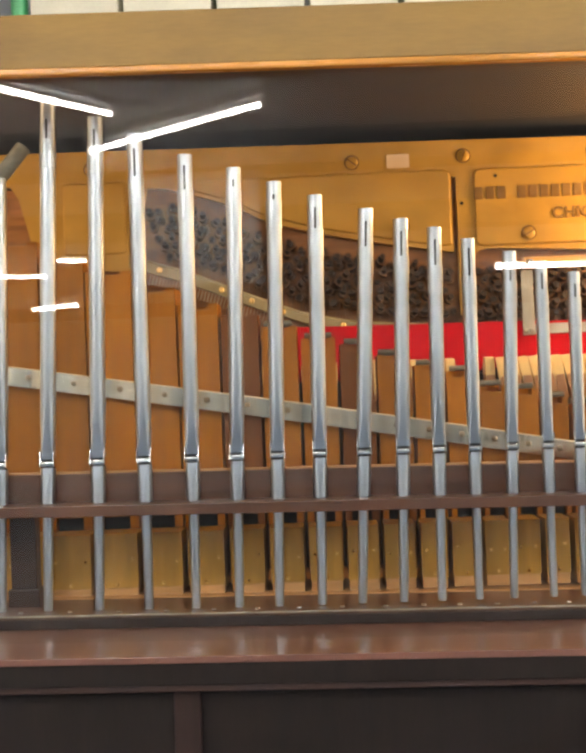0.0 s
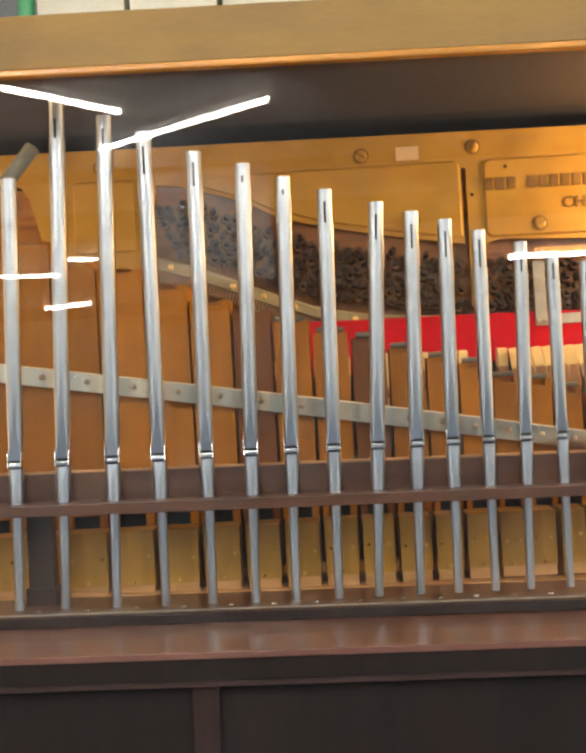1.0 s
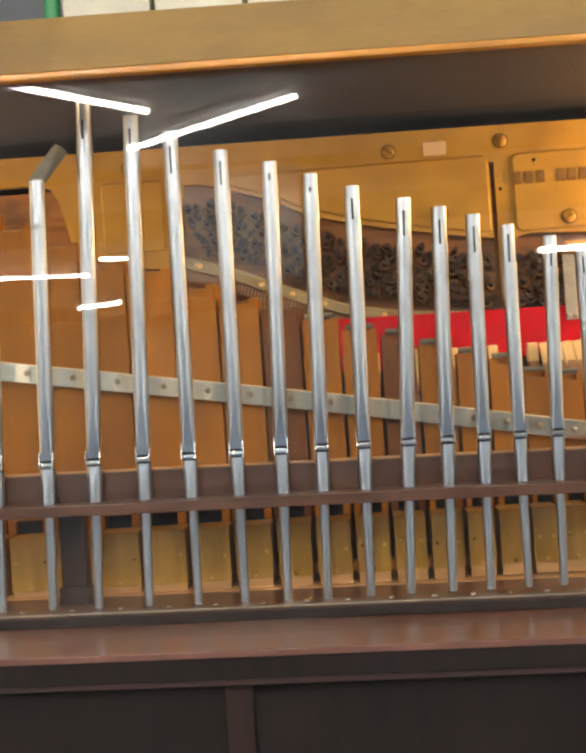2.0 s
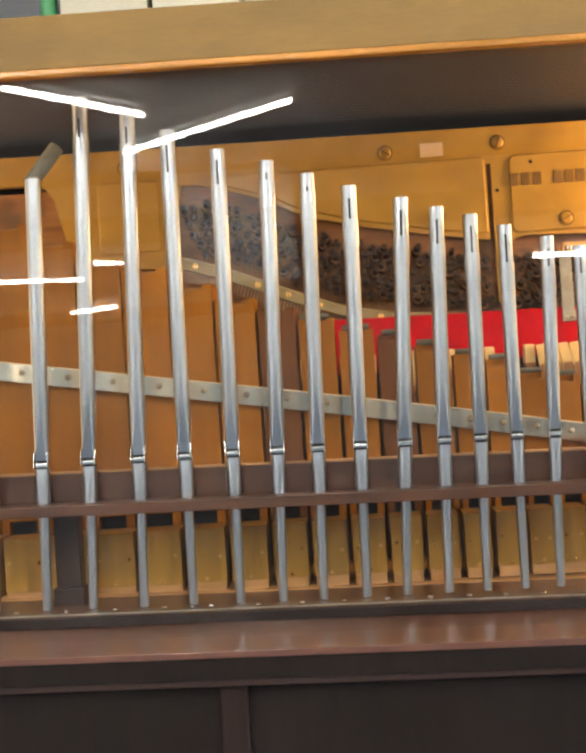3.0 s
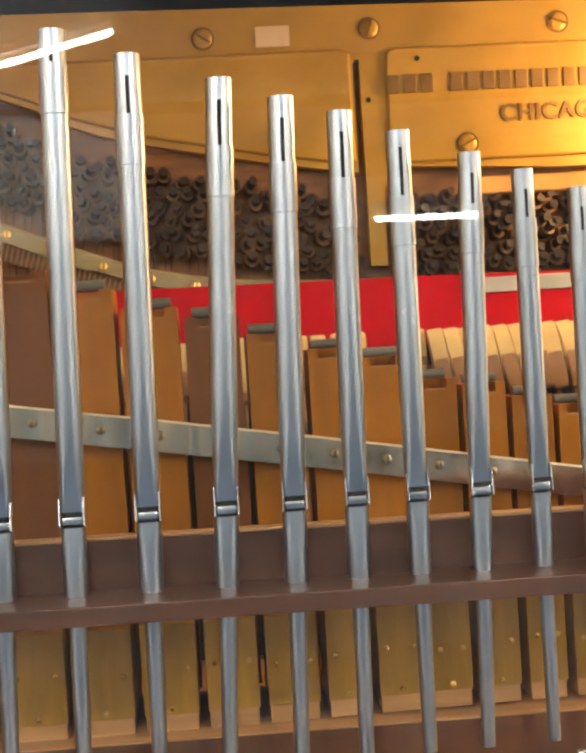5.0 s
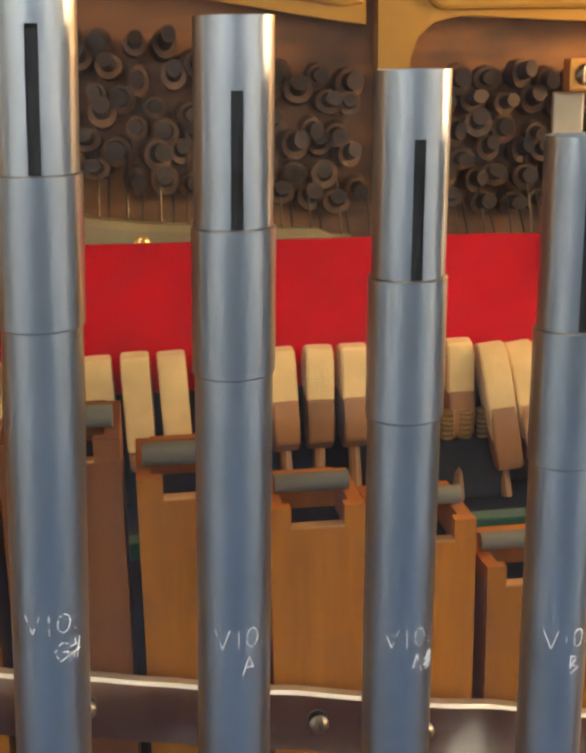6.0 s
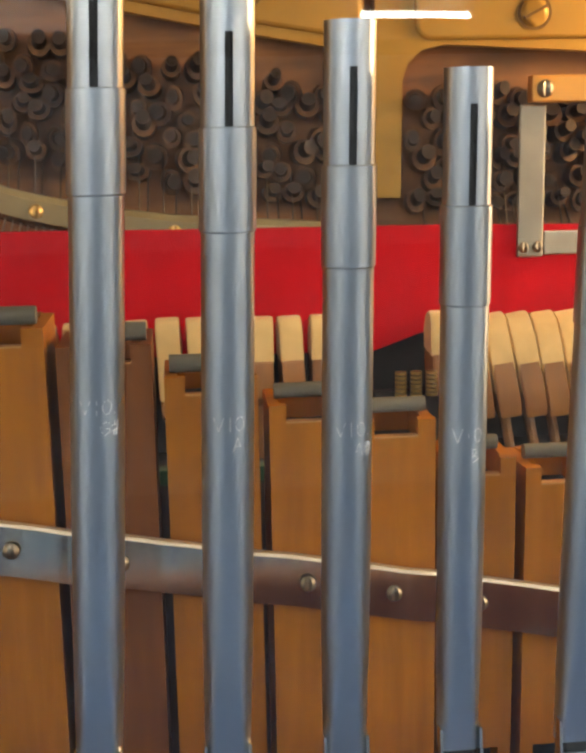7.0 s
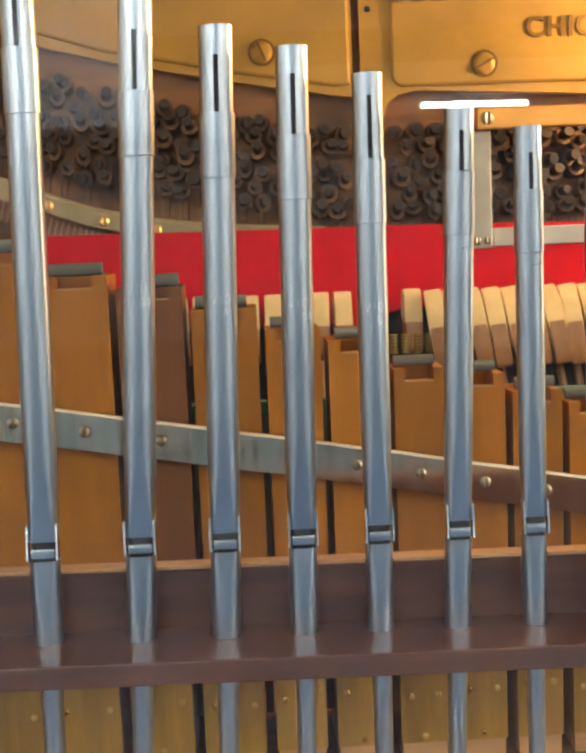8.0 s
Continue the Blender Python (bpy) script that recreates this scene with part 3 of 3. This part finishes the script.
def wooden_pipe(n):
    gap = 0.0022 if n > 8 else (0.0016 if n > 6 else 0.0010)
    xa, xb, top = EDGES[n] + gap, EDGES[n + 1] - gap, TOPS[n]
    w = xb - xa
    depth = w * 1.15
    m = M_WOODD if n in DARK else M_WOOD
    lab = "dark brown wooden flute pipe with a grey leather stopper roll" if n in DARK else "orange-brown varnished wooden flute pipe with a brass-screwed cap"
    ob = thing("wooden_pipe", ((xa + xb) / 2, WY, -0.157), lab, "organ pipe", "wooden pipes behind the metal ones")
    h, t, H = w / 2, 0.0048, top + 0.157
    notch = 0.0075 if w < 0.047 else 0.005
    inset = 0.0007 if n > 8 else 0.0020
    win0, win1 = -0.088 + 0.157, -0.073 + 0.157
    # front wall with a notched top and a mouth window
    bm = bmesh.new()
    box(bm, -h, h, 0, t, win1, H - notch)
    for s in (-1, 1):
        box(bm, min(s * h, s * h * 0.56), max(s * h, s * h * 0.56), 0.0002, t, H - notch, H)
        box(bm, min(s * h, s * h * 0.62), max(s * h, s * h * 0.62), 0.0002, t, win0, win1)
    part("front_wall", bm, m, ob)
    for s in (-1, 1):
        part("side_wall", boxed(min(s * h, s * (h - t)), max(s * h, s * (h - t)), t + 0.0001, depth, 0.012, H - 0.0005), m, ob)
    part("back_wall", boxed(-h + t + 0.0001, h - t - 0.0001, depth - t, depth, 0.012, H), m, ob)
    # black block in place of the shade behind the mouth window
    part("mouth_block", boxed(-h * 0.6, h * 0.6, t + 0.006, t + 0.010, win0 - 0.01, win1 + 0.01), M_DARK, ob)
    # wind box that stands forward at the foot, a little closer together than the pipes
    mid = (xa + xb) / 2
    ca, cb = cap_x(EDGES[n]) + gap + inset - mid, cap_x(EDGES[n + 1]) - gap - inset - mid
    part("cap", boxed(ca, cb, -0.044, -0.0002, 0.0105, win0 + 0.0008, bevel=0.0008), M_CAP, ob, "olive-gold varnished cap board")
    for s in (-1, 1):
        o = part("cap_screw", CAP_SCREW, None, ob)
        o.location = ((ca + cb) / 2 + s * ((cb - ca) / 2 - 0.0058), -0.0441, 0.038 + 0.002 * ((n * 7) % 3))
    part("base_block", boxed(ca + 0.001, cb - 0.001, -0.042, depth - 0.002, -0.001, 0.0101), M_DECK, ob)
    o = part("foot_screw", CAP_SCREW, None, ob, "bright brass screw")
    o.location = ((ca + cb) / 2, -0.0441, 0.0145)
    # thin pale strip: end grain plus the light that falls on it
    part("top_edge", boxed(-h * 0.555, h * 0.555, 0.0003, t - 0.0002, H - notch, H - notch + 0.0007), M_WOODIN, ob, "pale end-grain top edge, painted as lit")
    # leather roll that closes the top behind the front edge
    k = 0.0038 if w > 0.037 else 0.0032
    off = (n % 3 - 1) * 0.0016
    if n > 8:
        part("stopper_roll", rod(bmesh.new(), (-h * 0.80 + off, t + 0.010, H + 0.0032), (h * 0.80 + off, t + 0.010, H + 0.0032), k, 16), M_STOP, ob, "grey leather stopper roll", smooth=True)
    # black filling as the shade inside the open top
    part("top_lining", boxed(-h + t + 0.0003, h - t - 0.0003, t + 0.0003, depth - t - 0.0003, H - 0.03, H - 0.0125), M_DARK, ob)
    return ob


for n in range(len(TOPS)):
    wooden_pipe(n)

strip = thing("clamping_strip", (0, 0.112, 0), "bent nickel-plated metal strip screwed across the wooden pipes", "metal strip")
bm = bmesh.new()
prev = None
xs = [-0.60 + 0.0025 * i for i in range(401)]
for x in xs:
    wob = 0.0007 * math.sin(x * 97.0) + 0.0004 * math.sin(x * 187.0 + 1)
    zt, hh = strip_z(x), 0.0216
    ring = [bm.verts.new(c) for c in ((x, wob, zt - 0.0012), (x, wob + 0.0042, zt - 0.0012), (x, wob + 0.0042, zt - hh), (x, wob, zt - hh))]
    if prev:
        for i in range(4):
            bm.faces.new((prev[i], prev[(i + 1) % 4], ring[(i + 1) % 4], ring[i]))
    else:
        bm.faces.new(ring)
    prev = ring
bm.faces.new(prev)
part("strip_band", bm, M_STRIP, strip, smooth=True)
# the top edge of the band, rougher than its face and bright to stand in for a lit line
bm = bmesh.new()
prev = None
for x in xs:
    wob = 0.0007 * math.sin(x * 97.0) + 0.0004 * math.sin(x * 187.0 + 1)
    zt = strip_z(x)
    ring = [bm.verts.new(c) for c in ((x, wob - 0.0001, zt - 0.0012), (x, wob + 0.0008, zt), (x, wob + 0.0042, zt), (x, wob + 0.0042, zt - 0.0012))]
    if prev:
        for i in range(4):
            bm.faces.new((prev[i], prev[(i + 1) % 4], ring[(i + 1) % 4], ring[i]))
    else:
        bm.faces.new(ring)
    prev = ring
bm.faces.new(prev)
part("strip_edge", bm, M_STRIPEDGE, strip, "rough pale top edge for the lit line")
STRIP_SCREW = screw_mesh("strip_screw", 0.0034, M_SCREW, 0.8)
for x in (-0.472, -0.420, -0.368, -0.317, -0.265, -0.215, -0.168, -0.123, -0.078, -0.0385, 0.004, 0.042, 0.0785, 0.114, 0.150, 0.187, 0.222, 0.254, 0.284):
    o = part("strip_screw", STRIP_SCREW, None, strip)
    o.location = (x, -0.0008, strip_z(x) - 0.0105)

# ---------------- piano back: iron plate, pins, strings ----------------
PY = 0.352
plate = thing("iron_plate", (0, PY, 0), "gold-painted cast iron piano plate with raised panels", "piano plate")
OUT = [(-0.76, 0.395), (0.76, 0.377), (0.76, 0.228), (0.32, 0.233), (0.19, 0.240), (0.176, 0.237), (0.168, 0.230), (0.1645, 0.220), (0.1635, 0.153), (0.1485, 0.153), (0.1485, 0.336), (0.1425, 0.336), (0.1425, 0.2365),
       (0.131, 0.238), (0.059, 0.250), (0.006, 0.260), (-0.042, 0.270), (-0.085, 0.281), (-0.112, 0.291), (-0.14, 0.306), (-0.175, 0.319), (-0.21, 0.329), (-0.240, 0.337), (-0.262, 0.338),
       (-0.270, 0.300), (-0.282, 0.227), (-0.330, 0.231), (-0.381, 0.244), (-0.418, 0.270), (-0.423, 0.290), (-0.433, 0.330), (-0.444, 0.347), (-0.462, 0.353), (-0.76, 0.353)]
part("plate_casting", slab(OUT, 0, 0.012), M_GOLD, plate)
P1 = [(-0.225, 0.3445), (0.134, 0.3455), (0.140, 0.341), (0.1405, 0.246), (0.131, 0.2445), (0.059, 0.2560), (-0.042, 0.2760), (-0.112, 0.2970), (-0.14, 0.312), (-0.21, 0.3345)]
part("raised_panel", slab(P1, -0.0035, -0.0002, bevel=0.0022), M_GOLD, plate)
part("raised_panel", slab(rounded(0.1715, 0.60, 0.2425, 0.3445, 0.009), -0.0035, -0.0002, bevel=0.0022), M_GOLD, plate)
part("raised_panel", slab(rounded(-0.374, -0.291, 0.252, 0.3475, 0.006), -0.0035, -0.0002, bevel=0.0022), M_GOLD, plate)
# raised maker's line as plain blocks, and the city below it
LETTER_H = 0.0165
for i, x in enumerate([0.1715 + 0.0152 * k for k in range(3)] + [0.2285 + 0.01465 * k for k in range(9)]):
    part("raised_block", boxed(x, x + 0.0108, -0.0052, -0.0036, 0.3035, 0.3035 + LETTER_H, bevel=0.0005), M_LETTER, plate)
fc = bpy.data.curves.new("city_letters", "FONT")
fc.body, fc.size, fc.extrude, fc.space_character = "CHICAGO", 0.0205, 0.0009, 1.10
fc.offset = 0.0005
tmp = new("city_letters", fc)
bpy.context.view_layer.update()
me = bpy.data.meshes.new_from_object(tmp.evaluated_get(bpy.context.evaluated_depsgraph_get()))
bpy.data.objects.remove(tmp)
me.materials.clear()
me.materials.append(M_LETTER)
city = part("raised_letters", me, None, plate, "raised city name CHICAGO")
city.matrix_local = pose(0.2725, -0.0041, 0.2755, 90)
PLATE_SCREW = screw_mesh("plate_screw", 0.0085, M_GOLD, 0.45)
for x, z in ((0.241, 0.257), (0.159, 0.363), (0.075, 0.271), (-0.335, 0.366), (0.330, 0.362), (0.012, 0.360)):
    o = part("plate_screw", PLATE_SCREW, None, plate)
    o.location = (x, -0.0036 if z < 0.3 else -0.0002, z)
    o.rotation_euler = (0, 0.5 + x * 9, 0)
    # dark bar and disc paint the shade in the slot and round the head
    part("slot", boxed(-0.0075, 0.0075, -0.0042, -0.0005, -0.0009, 0.0009), M_LETTER, o)
    part("screw_recess", rod(bmesh.new(), (0, 0, 0), (0, -0.0006, 0), 0.0102, 22), M_LETTER, o)
# flat black discs paint the shade of the bolt holes
part("bolt_hole", rod(bmesh.new(), (0.200, -0.0042, 0.334), (0.200, -0.0036, 0.334), 0.0024, 14), M_DARK, plate)
part("bolt_hole", rod(bmesh.new(), (0.155, -0.0005, 0.300), (0.155, -0.0001, 0.300), 0.0024, 14), M_DARK, plate)
sticker = part("paper_sticker", boxed(0.058, 0.088, PY - 0.0012, PY - 0.0004, 0.3505, 0.3685, bevel=0.0002), M_PAPER)
tagged(sticker, "small pale paper sticker on the gold plate", "sticker")

structure("pinblock", boxed(-0.30, 0.76, PY + 0.0145, PY + 0.05, 0.02, 0.345), M_PINBLOCK, "orange-brown wooden pinblock behind the plate openings", "board")
structure("pinblock", boxed(-0.76, -0.302, PY + 0.0145, PY + 0.05, 0.02, 0.345), M_PINBLOCK, "brown wooden board behind the plate", "board")


def pin_mesh():
    bm = rod(bmesh.new(), (0, 0, 0), (0, -0.026, 0.003), 0.0042, 10, 0.0038)
    me = mesh_of("tuning_pin", bm, M_PIN, True)
    bm = bmesh.new()
    for i in range(3):
        rod(bm, (0, -0.006 - 0.0034 * i, 0.0008), (0, -0.0088 - 0.0034 * i, 0.001), 0.0064, 12)
    return me, mesh_of("wire_coil", bm, M_COIL, True)


PIN, COIL = pin_mesh()
pins = thing("tuning_pins", (0, PY + 0.0145, 0), "dark steel tuning pins with wound wire in the pinblock", "tuning pins")


def low_edge(x):
    pts = [(-0.262, 0.338), (-0.21, 0.329), (-0.14, 0.306), (-0.112, 0.290), (-0.042, 0.270), (0.059, 0.250), (0.15, 0.236)]
    for (xa, za), (xb, zb) in zip(pts, pts[1:]):
        if x <= xb:
            return za + (zb - za) * (x - xa) / (xb - xa)
    return 0.238


def bar_top(x):
    pts = [(-0.30, 0.252), (-0.21, 0.224), (-0.159, 0.203), (-0.103, 0.180), (-0.057, 0.163), (-0.011, 0.153), (0.031, 0.147), (0.12, 0.141)]
    for (xa, za), (xb, zb) in zip(pts, pts[1:]):
        if x <= xb:
            return za + (zb - za) * (x - xa) / (xb - xa)
    return 0.138


rng = random.Random(4)
heads = []
x = -0.262
while x < 0.46:
    for k in range(6):
        px = x + 0.0052 * k + rng.uniform(-0.0015, 0.0015)
        z = low_edge(px) - 0.027 - 0.0122 * k - rng.uniform(0, 0.003)
        if z < bar_top(px) + 0.004 or 0.141 < px < 0.171 or px < -0.262:
            continue
        o = part("tuning_pin", PIN, None, pins)
        o.location = (px, 0, z)
        o.rotation_euler = (rng.uniform(-0.22, 0.18), 0, rng.uniform(-0.22, 0.22))
        o.scale = (rng.uniform(0.8, 1.2), rng.uniform(0.75, 1.1), rng.uniform(0.8, 1.2))
        c = part("wire_coil", COIL, None, o)
        heads.append((px, z))
    x += 0.0146
bm = bmesh.new()
for px, z in heads:
    if z > bar_top(px) + 0.034:
        continue
    rod(bm, (px + 0.004, PY + 0.002, z), (px + 0.003, PY - 0.016, bar_top(px) - 0.004), 0.0005, 5)
    rod(bm, (px + 0.003, PY - 0.014, bar_top(px) - 0.004), (px + 0.003, PY - 0.010, 0.02), 0.0005, 5)
tagged(part("piano_strings", bm, M_WIRE), "thin steel piano strings running down from the pins", "strings", kind="stuff")

bar = thing("pressure_bar", (0, 0.338, 0), "cream painted curved pressure bar with round screws", "pressure bar")
bm = bmesh.new()
prev = None
for i in range(60):
    x = -0.285 + 0.008 * i
    zt = bar_top(x)
    hh = 0.0165 if x < -0.1 else 0.0145
    if x > 0.135:
        break
    ring = [bm.verts.new(c) for c in ((x, -0.010, zt - 0.003), (x, -0.006, zt), (x, 0.004, zt), (x, 0.004, zt - hh), (x, -0.010, zt - hh))]
    if prev:
        for k in range(5):
            bm.faces.new((prev[k], prev[(k + 1) % 5], ring[(k + 1) % 5], ring[k]))
    else:
        bm.faces.new(ring)
    prev = ring
bm.faces.new(prev)
part("bar_casting", bm, M_CREAM, bar)
BAR_SCREW = screw_mesh("bar_screw", 0.0042, M_BRASS, 0.7)
for x in (-0.245, -0.205, -0.165, -0.126, -0.086, -0.046, -0.008, 0.03):
    o = part("bar_screw", BAR_SCREW, None, bar)
    o.location = (x, -0.010, bar_top(x) - 0.009)
# slotted bearing strip below the bar, with the short string ends that cross it
bearing = thing("string_bearing", (0, 0.3365, 0), "brown wooden bearing strip crossed by short steel strings", "bearing strip")
bm = bmesh.new()
prev = None
for i in range(34):
    x = -0.272 + 0.0078 * i
    zt = bar_top(x) - 0.0185
    ring = [bm.verts.new(c) for c in ((x, -0.003, zt), (x, 0.003, zt), (x, 0.003, zt - 0.013), (x, -0.003, zt - 0.013))]
    if prev:
        for k in range(4):
            bm.faces.new((prev[k], prev[(k + 1) % 4], ring[(k + 1) % 4], ring[k]))
    else:
        bm.faces.new(ring)
    prev = ring
bm.faces.new(prev)
part("bearing_wood", bm, M_PINBLOCK, bearing)
for i in range(60):
    x = -0.268 + 0.0042 * i
    zt = bar_top(x) - 0.0180
    part("string_end", rod(bmesh.new(), (x + 0.003, -0.0045, zt), (x - 0.001, -0.0042, zt - 0.0138), 0.00055, 5), M_STEELWIRE, bearing)
# black sheet that stands in for the shade behind the hammers
structure("shadow_board", boxed(-0.30, 0.76, 0.325, 0.333, -0.15, 0.128), M_BLACK, "black sheet painting the shade below the strings", "board")

felt_pts = [(-0.112, 0.1430), (0.02, 0.1412), (0.19, 0.1395), (0.50, 0.133), (0.50, 0.080), (0.20, 0.080), (0.172, 0.081), (0.152, 0.074), (0.135, 0.068), (0.10, 0.070), (-0.112, 0.072)]
felt = part("red_felt_strip", slab(felt_pts, 0.309, 0.312), M_FELT)
tagged(felt, "bright red felt strip hanging behind the hammers", "felt")

# ---------------- hammers ----------------


def hammer(sort):
    """Felt head on a wooden moulding, seen from its tail side."""
    ob = thing("piano_hammer", (0, 0, 0), "cream felt piano hammer on a tan wooden moulding", "piano hammer", "row of piano hammers")
    wd = 0.0063
    if sort == "bold":
        felt_p = [(0.262, 0.052), (0.262, 0.068), (0.266, 0.082), (0.273, 0.091), (0.281, 0.094), (0.290, 0.092), (0.296, 0.084), (0.297, 0.070), (0.290, 0.062)]
        wood_p = [(0.2605, 0.070), (0.258, 0.058), (0.256, 0.046), (0.258, 0.040), (0.266, 0.038), (0.288, 0.045), (0.290, 0.0615), (0.262, 0.0515)]
    elif sort == "long":
        felt_p = [(0.276, 0.052), (0.278, 0.088), (0.282, 0.0945), (0.290, 0.096), (0.297, 0.092), (0.301, 0.084), (0.301, 0.060)]
        wood_p = [(0.2765, 0.0510), (0.2765, 0.044), (0.284, 0.040), (0.298, 0.044), (0.301, 0.0585)]
    else:
        felt_p = [(0.280, 0.070), (0.281, 0.088), (0.284, 0.0935), (0.290, 0.095), (0.297, 0.092), (0.301, 0.084), (0.301, 0.072)]
        wood_p = [(0.2785, 0.0715), (0.276, 0.062), (0.277, 0.052), (0.284, 0.046), (0.298, 0.048), (0.301, 0.0715)]
    for nm, pts, m, ww in (("felt_head", felt_p, M_HFELT, wd), ("moulding", wood_p, M_HWOOD, wd * 0.94)):
        bm = bmesh.new()
        f = bm.faces.new([bm.verts.new((-ww, y, z)) for y, z in pts])
        ext = bmesh.ops.extrude_face_region(bm, geom=[f])
        for v in [g for g in ext["geom"] if isinstance(g, bmesh.types.BMVert)]:
            v.co.x = ww
        bmesh.ops.bevel(bm, geom=bm.edges[:], offset=0.0008, segments=2, affect="EDGES")
        part(nm, bm, m, ob, smooth=True)
    part("shank", rod(bmesh.new(), (0, 0.288, 0.05), (0, 0.262, -0.06), 0.0028, 8), M_HWOOD, ob)
    return ob


rng = random.Random(9)
masters = {}
x = -0.124
while x < 0.47:
    bold = x > 0.178
    sort = "bold" if bold else ("long" if 0.015 < x < 0.05 else "thin")
    if not 0.138 < x < 0.166:
        m = pose(x, rng.uniform(-0.002, 0.002), rng.uniform(-0.0015, 0.0015), rng.uniform(-2, 2), rng.uniform(-1.5, 1.5) + (-8 if bold else -1), rng.uniform(-2, 2) + (-6 if bold else 0))
        m = Matrix.Translation((x, 0.28, 0.07)) @ m.to_3x3().to_4x4() @ Matrix.Translation((0, -0.28, -0.07))
        if sort not in masters:
            masters[sort] = hammer(sort)
            masters[sort].matrix_basis = m
        else:
            copy_thing(masters[sort], m)
    x += 0.0136 if bold else 0.0165

springs = thing("spring_rail", (0.165, 0.285, 0.040), "dark rail with small brass coil springs among the hammers", "spring rail")
part("rail", boxed(-0.03, 0.03, -0.004, 0.004, -0.2, 0.012, bevel=0.001), M_BLACK, springs)
SPR = bmesh.new()
for i in range(6):
    rod(SPR, (0, 0, 0.0024 * i), (0, 0, 0.0024 * i + 0.0015), 0.0032, 10)
SPR = mesh_of("coil_spring", SPR, M_SPRING, True)
for k in range(5):
    o = part("coil_spring", SPR, None, springs)
    o.location = (-0.016 + 0.0085 * k, -0.0075, 0.010)
greenstrip = part("green_felt_strip", boxed(-0.10, 0.48, 0.236, 0.246, 0.018, 0.026, bevel=0.001), M_GREEN)
tagged(greenstrip, "dark green felt strip on the hammer rail", "felt")
# black block for the shade in the gaps below the hammers
structure("action_rail", boxed(-0.30, 0.70, 0.236, 0.300, -0.155, 0.018), M_BLACK, "black block painting the shade below the hammers", "rail")

bracket = thing("metal_bracket", (0.2285, 0.306, 0.1205), "grey zinc bracket with a brass top bar before the strings", "bracket")
part("upright_plate", boxed(-0.0075, 0.0075, 0, 0.003, 0, 0.084, bevel=0.0012), M_GREYBAR, bracket)
part("lower_bar", boxed(0.0077, 0.30, 0.0002, 0.0032, 0.001, 0.0145, bevel=0.001), M_GREYBAR, bracket)
part("brass_bar", boxed(-0.004, 0.30, -0.010, -0.0004, 0.0845, 0.099, bevel=0.0012), M_BRASSBAR, bracket, "brass top bar, orange lamp light in its colour")
BOLT = screw_mesh("bolt", 0.0032, M_SCREW, 0.8)
for x, z in ((-0.0038, 0.0055), (0.0040, 0.0058)):
    o = part("bolt", BOLT, None, bracket)
    o.location = (x, -0.0002, z)
o = part("bolt", screw_mesh("hex_bolt", 0.0048, M_SCREW, 0.8), None, bracket)
o.location = (0.003, -0.0105, 0.0918)

# ---------------- made-up mounts for the fills and the bulb inside the case, out of the glass's sight
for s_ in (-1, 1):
    fit_lamp = thing("case_lamp", (s_ * 0.779, 0.16, 0.16), "unseen mount added behind the side fill light", "lamp", "lamps inside the case")
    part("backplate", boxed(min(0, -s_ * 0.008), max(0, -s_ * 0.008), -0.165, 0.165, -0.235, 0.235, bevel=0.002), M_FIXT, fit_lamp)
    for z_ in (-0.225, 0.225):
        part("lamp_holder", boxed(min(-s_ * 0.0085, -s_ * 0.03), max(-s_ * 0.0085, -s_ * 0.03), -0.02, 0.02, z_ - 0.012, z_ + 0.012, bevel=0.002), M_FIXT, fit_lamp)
socket = thing("bulb_socket", (0.44, 0.357, 0.345), "unseen bulb socket and arm added above the bulb light", "lamp")
part("arm", rod(bmesh.new(), (0, 0, 0), (0, -0.107, 0), 0.004, 12), M_BRASSBAR, socket, smooth=True)
part("socket_cup", rod(bmesh.new(), (0, -0.107, 0.006), (0, -0.107, -0.018), 0.012, 20, 0.014), M_BRASSBAR, socket, smooth=True)

# ---------------- things on top of the case ----------------


def card_box(x0, x1, deep, high):
    ob = thing("card_box", ((x0 + x1) / 2, -0.048, 0.4171 - 0.014 * (x0 + x1) / 2), "cream card music roll box standing on the case", "box", "boxes on the case")
    w = (x1 - x0) / 2
    part("box_body", boxed(-w, w, 0, deep, 0, high * 0.72, bevel=0.001), M_CARD, ob)
    part("lid", boxed(-w - 0.0012, w + 0.0012, -0.0012, deep + 0.0012, high * 0.72 + 0.0004, high, bevel=0.001), M_CARD, ob)


for k, x in enumerate((-0.312, -0.220, -0.128, -0.036, 0.056, 0.148)):
    card_box(x, x + 0.0865, 0.20, 0.09 + 0.004 * (k % 2))
roll = thing("green_tube", (-0.326, -0.035, 0.4217), "green card tube standing on the case beside the boxes", "tube")
part("tube_wall", rod(bmesh.new(), (0, 0, 0), (0, 0, 0.12), 0.0085, 24), M_GREENTUBE, roll, smooth=True)
